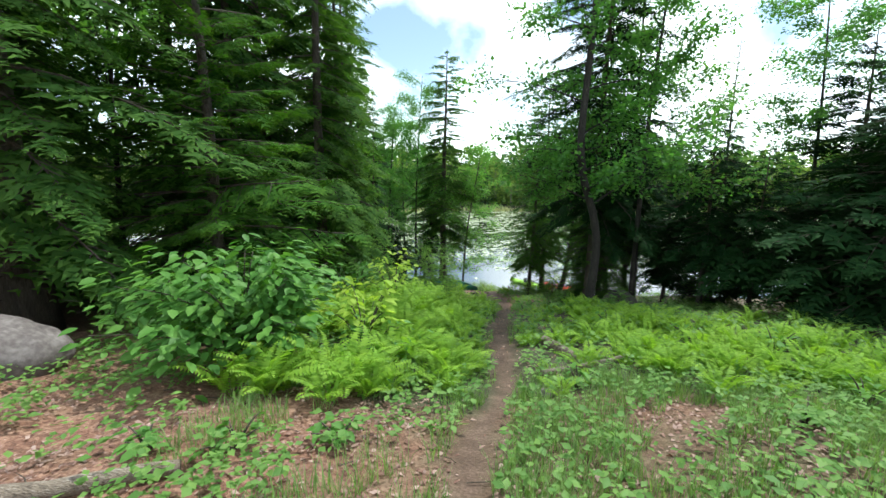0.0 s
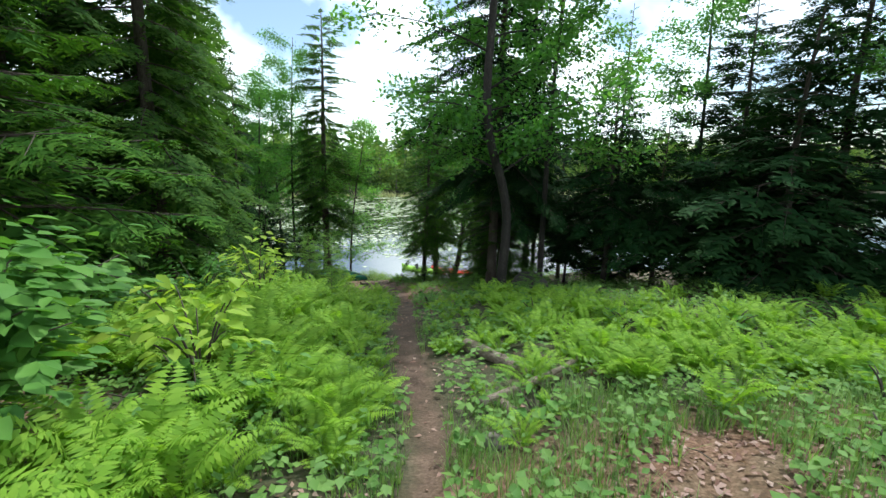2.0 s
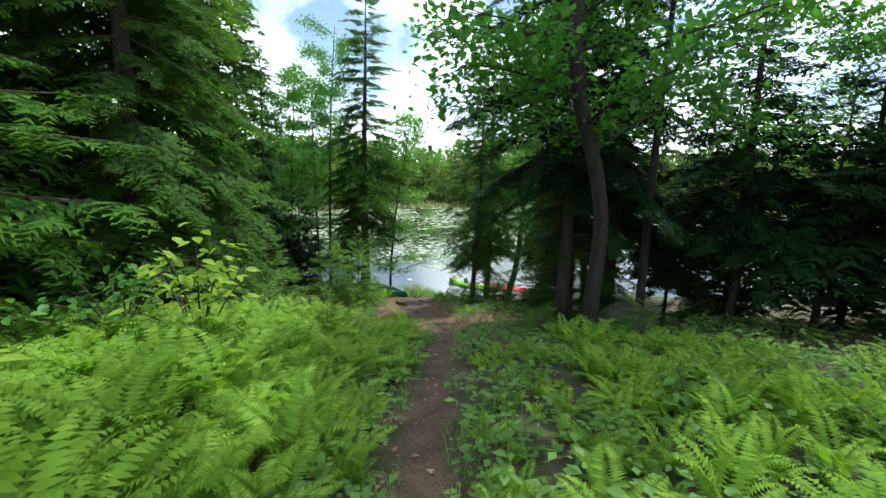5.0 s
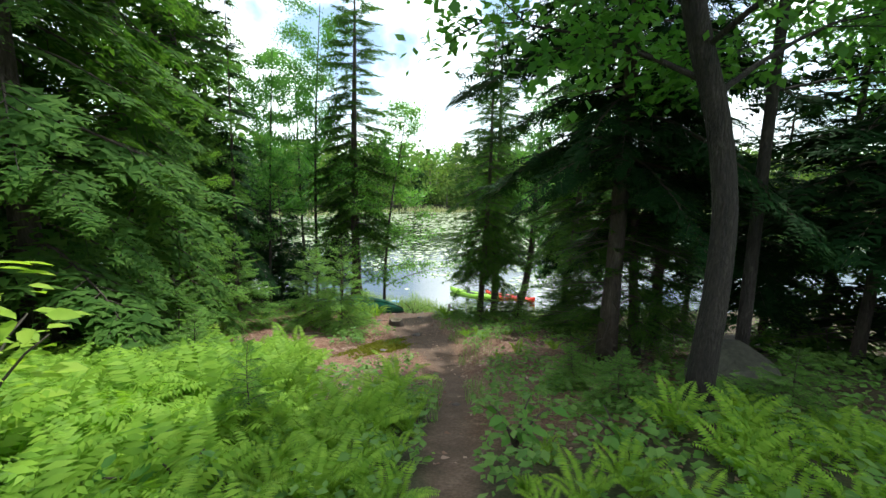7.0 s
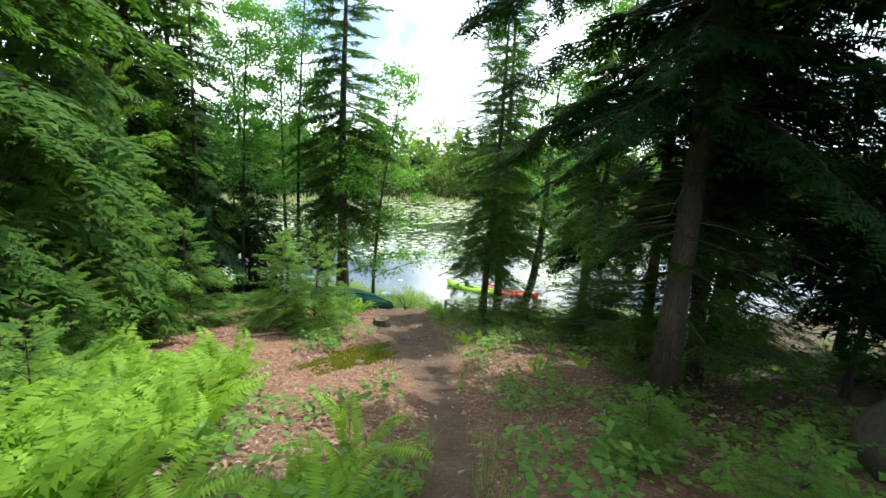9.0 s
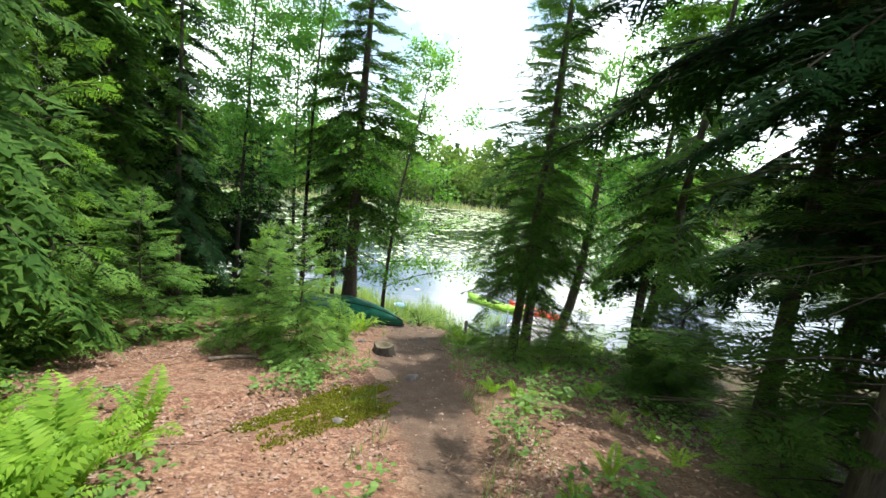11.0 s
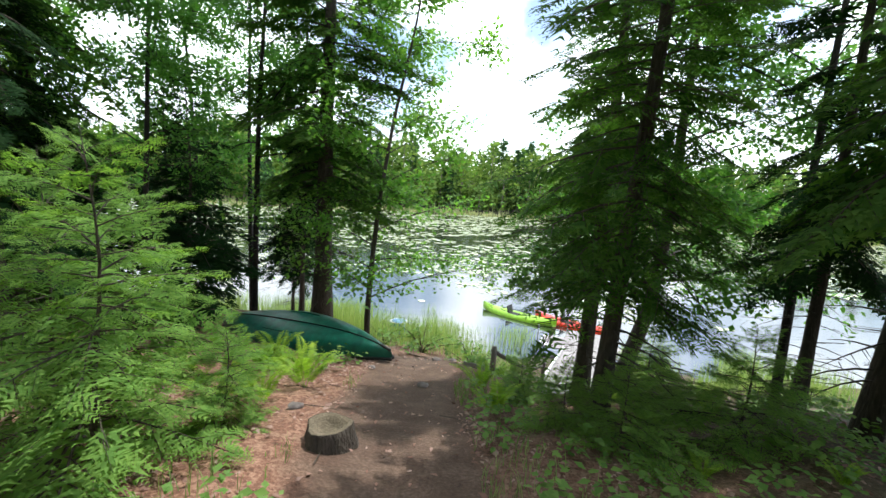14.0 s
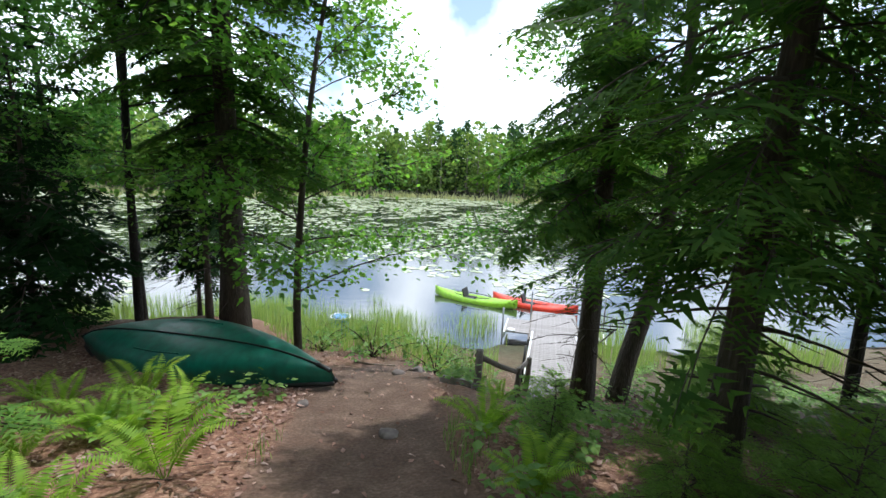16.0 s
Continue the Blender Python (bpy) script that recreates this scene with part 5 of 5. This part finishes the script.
shrub("broadleaf_shrub", "wide leafy green shrub with large oval leaves over bare earth", -1.95, 4.85, 34, 1.95, 1.45, 2500, 0.15, 280, LEAF_BIG, M_SHRUB, 3)
shrub("broadleaf_shrub", "leafy green shrub with oval leaves by the fern bed", -3.4, 7.0, 12, 1.1, 0.95, 420, 0.12, 60, LEAF_BIG, M_SHRUB, 6)
shrub("broadleaf_shrub", "low leafy green shrub with oval leaves beside the shrub clump", -0.6, 5.1, 10, 0.85, 0.7, 260, 0.12, 60, LEAF_BIG, M_SHRUB, 7)
shrub("yellow_seedling", "bright yellow-green sapling with large drooping leaves among ferns", -0.72, 5.65, 10, 1.55, 0.62, 170, 0.14, 170, LEAF_YELLOW, M_YELLOW, 9, "", 0.6)
shrub("yellow_seedling", "small yellow-green sapling at the edge of the ferns", -0.75, 8.6, 9, 1.75, 0.6, 150, 0.13, 150, LEAF_YELLOW, M_YELLOW, 10, "", 0.45)
shrub("broadleaf_shrub", "leafy green shrub with oval leaves under the hemlocks", -1.6, 8.9, 10, 1.5, 0.85, 420, 0.1, 50, LEAF_BIG, M_SHRUB, 17)
shrub("broadleaf_shrub", "leafy green shrub with oval leaves under the hemlocks", -2.5, 7.7, 10, 1.35, 0.85, 420, 0.11, 50, LEAF_BIG, M_SHRUB, 18)
shrub("shore_bush", "small grey-green bush on the bank above the water", 2.0, 23.1, 11, 0.85, 0.8, 480, 0.07, 40, LEAF_BIG, M_HERB, 12)
shrub("shore_bush", "small grey-green bush on the bank above the water", 3.0, 22.75, 11, 0.8, 0.75, 460, 0.07, 40, LEAF_BIG, M_HERB, 13)

shrub("shore_bush", "small grey-green bush on the bank above the water", 3.7, 23.5, 10, 0.8, 0.75, 420, 0.07, 40, LEAF_BIG, M_HERB, 14)
shrub("shore_bush", "small grey-green bush on the bank above the water", 1.1, 24.2, 10, 0.8, 0.8, 420, 0.07, 40, LEAF_BIG, M_HERB, 15)
for k, (x, y, h, r) in enumerate(((1.95, 9.2, 0.45, 0.3), (2.55, 9.0, 0.35, 0.28), (3.0, 9.7, 0.3, 0.3), (0.2, 8.6, 0.7, 0.3), (-0.7, 7.6, 0.6, 0.3), (4.6, 5.6, 0.6, 0.35), (5.6, 5.2, 0.6, 0.4), (3.9, 6.4, 0.55, 0.3), (2.9, 6.9, 0.5, 0.28), (6.6, 5.9, 0.6, 0.4), (1.75, 4.4, 0.4, 0.22), (-0.35, 2.9, 0.32, 0.2), (-1.0, 2.75, 0.35, 0.25), (-1.5, 2.6, 0.25, 0.2), (4.2, 3.9, 0.5, 0.35), (3.2, 3.3, 0.3, 0.25))):
    shrub("maple_seedling", "knee-high bright green broad-leaved seedling among ferns", x, y, 5, h, r, 34, 0.10, 34, LEAF_BIG, M_SHRUB, 40 + k, "broad-leaved seedlings")

# ---- low cover ----
def herb_field(seed, count, keep, size, leaf_n=5):
    rng = np.random.default_rng(seed)
    x, y = rng.uniform(-4.5, 9.5, count), rng.uniform(0.2, 23.5, count)
    ok = np.array([keep(a, b) for a, b in zip(x, y)]) & (np.abs(x - path_x(y)) > 0.17 + 0.4 * smooth01((y - 11.5) / 3))
    x, y = x[ok], y[ok]
    x, y = np.repeat(x, leaf_n), np.repeat(y, leaf_n)
    n = len(x)
    az = rng.uniform(0, 6.283, n)
    h = np.repeat(rng.uniform(0.05, 0.24, n // leaf_n), leaf_n) * rng.uniform(0.6, 1.1, n)
    r = rng.uniform(0.0, 0.06, n)
    P = np.stack((x + r * np.cos(az), y + r * np.sin(az), ground_z(x, y) + h), 1)
    D = np.stack((np.cos(az), np.sin(az), rng.uniform(-0.3, 0.25, n)), 1)
    return spread(KITE_V * (1, 1.45, 1.5), KITE_T, facing(D, rng.normal(size=(n, 3)) * 0.3 + np.array((0, 0, 1)), size * rng.uniform(0.35, 1.3, n)), P)


def herb_keep(x, y):
    patch = math.sin(x * 1.9 + 0.7) * math.cos(y * 1.6) + 0.6 * math.sin(x * 4.1 - y * 3.3)
    if y < 3.8:
        return patch > (-0.55 if x > 0.3 else 0.15)
    if y < 11:
        return patch > -0.9
    if x < 1.5 and y < 20:
        return patch > (0.3 if y < 14.2 else 0.7)
    return patch > -0.15 and x > 2.2


thing("seedling_cover", tri_mesh("seedling_cover", *herb_field(4, 23000, herb_keep, 0.07), M_HERB), pose(0, 0, 0), "low green seedlings and herbs covering the forest floor", "seedlings", kind="stuff")

gr = np.random.default_rng(17)
x, y = gr.uniform(-0.9, 3.4, 80000), np.concatenate((gr.uniform(0.4, 19, 60000), gr.uniform(0.6, 4.2, 20000)))
d = np.abs(x - path_x(y)) - 0.4 * smooth01((y - 12) / 3)
ok = (d > 0.12) & (d < 0.2 + 0.75 * gr.random(len(x)) ** 2) & (wobble(x, y, 1.7, 4) > -0.1 + 0.5 * (y > 13) * (x < 1.8)) & (wobble(x, y, 6.0, 9) > -0.25)
x, y = x[ok][:30000], y[ok][:30000]
thing("path_grass", tri_mesh("path_grass", *blades(gr, x, y, ground_z(x, y) - 0.01, gr.uniform(0.06, 0.2, len(x)) * np.where(y < 3.4, 1.4, 1.0), gr.uniform(0.004, 0.008, len(x)), 0.7), M_GRASS), pose(0, 0, 0),
      "thin green grass growing along the path edges", "grass", kind="stuff")

x, y = gr.uniform(-1.4, 5.5, 36000), gr.uniform(0.6, 4.8, 36000)
ok = (np.abs(x - path_x(y)) > 0.2) & (wobble(x, y, 1.9, 2) + 0.5 * wobble(x, y, 6.5, 1) > np.where(x > 0.3, -0.35, 0.35))
x, y = x[ok], y[ok]
thing("grass_tufts", tri_mesh("grass_tufts", *blades(gr, x, y, ground_z(x, y) - 0.01, gr.uniform(0.06, 0.24, len(x)), gr.uniform(0.004, 0.009, len(x)), 0.9), M_GRASS), pose(0, 0, 0),
      "soft pale green grass among seedlings on the litter", "grass", kind="stuff")

# moss patch
x, y = gr.uniform(-0.4, 1.7, 64000), gr.uniform(13.2, 16.3, 64000)
ok = ((x - 0.92) / 0.62) ** 2 + ((y - 14.7 - 0.7 * (x - 0.9)) / 0.8) ** 2 + 0.5 * wobble(x, y, 3.2, 1) + 0.3 * wobble(x, y, 9.0, 5) + gr.normal(size=len(x)) * 0.22 < 0.75
x, y = x[ok], y[ok]
thing("moss_patch", tri_mesh("moss_patch", *blades(gr, x, y, ground_z(x, y) - 0.004, gr.uniform(0.01, 0.028, len(x)), gr.uniform(0.016, 0.032, len(x)), 0.9), M_MOSS), pose(0, 0, 0),
      "olive-yellow moss carpet beside the path", "moss", kind="stuff")

# fallen leaves
x, y = gr.uniform(-4.5, 6.0, 150000), gr.uniform(-0.2, 23.5, 150000)
dens = np.where(y < 4.0, 1.0, np.where(y < 10.5, 0.12, np.where(x < 1.4, 0.95, 0.7))) * (0.55 + 0.6 * np.clip(wobble(x, y, 1.4, 6), -1, 1))
dens = np.where(np.abs(x - path_x(y)) < 0.15 + 0.38 * smooth01((y - 12) / 3), 0.05, dens)
dens = np.where(((x - 0.92) / 0.62) ** 2 + ((y - 14.7 - 0.7 * (x - 0.9)) / 0.8) ** 2 < 0.8, 0.06, dens)
ok = gr.random(len(x)) < dens
x, y = x[ok], y[ok]
n = len(x)
az = gr.uniform(0, 6.283, n)
D = np.stack((np.cos(az), np.sin(az), gr.normal(size=n) * 0.25), 1)
V, T = spread(LEAF_V[[0, 1, 2, 5]] * (1, 1, 1.6), np.array(((0, 2, 1), (1, 2, 3))), facing(D, gr.normal(size=(n, 3)) * 0.3 + np.array((0, 0, 1)), gr.uniform(0.025, 0.065, n) ), np.stack((x, y, ground_z(x, y) + gr.uniform(0.004, 0.02, n)), 1))
thing("leaf_litter", tri_mesh("leaf_litter", V, T, M_LITTER), pose(0, 0, 0), "scattered dry tan and brown fallen leaves", "leaf litter", kind="stuff")

# twigs in the litter
tw = []
for k in range(260):
    x, y = gr.uniform(-3.5, 4.5), gr.uniform(0.3, 22)
    if 4 < y < 10.5:
        continue
    a, L = gr.uniform(0, 6.283), gr.uniform(0.08, 0.35)
    x2, y2 = x + L * math.cos(a), y + L * math.sin(a)
    z1, z2 = float(ground_z(x, y)) + 0.012, float(ground_z(x2, y2)) + 0.014
    tw.append(tube(((x, y, z1), ((x + x2) / 2 + 0.02, (y + y2) / 2, (z1 + z2) / 2 + 0.01), (x2, y2, z2)), (0.005, 0.004, 0.002), 4, False))
thing("litter_twigs", tri_mesh("litter_twigs", *joined(tw), M_TWIG), pose(0, 0, 0), "small dry twigs lying in the leaf litter", "twigs", kind="stuff")
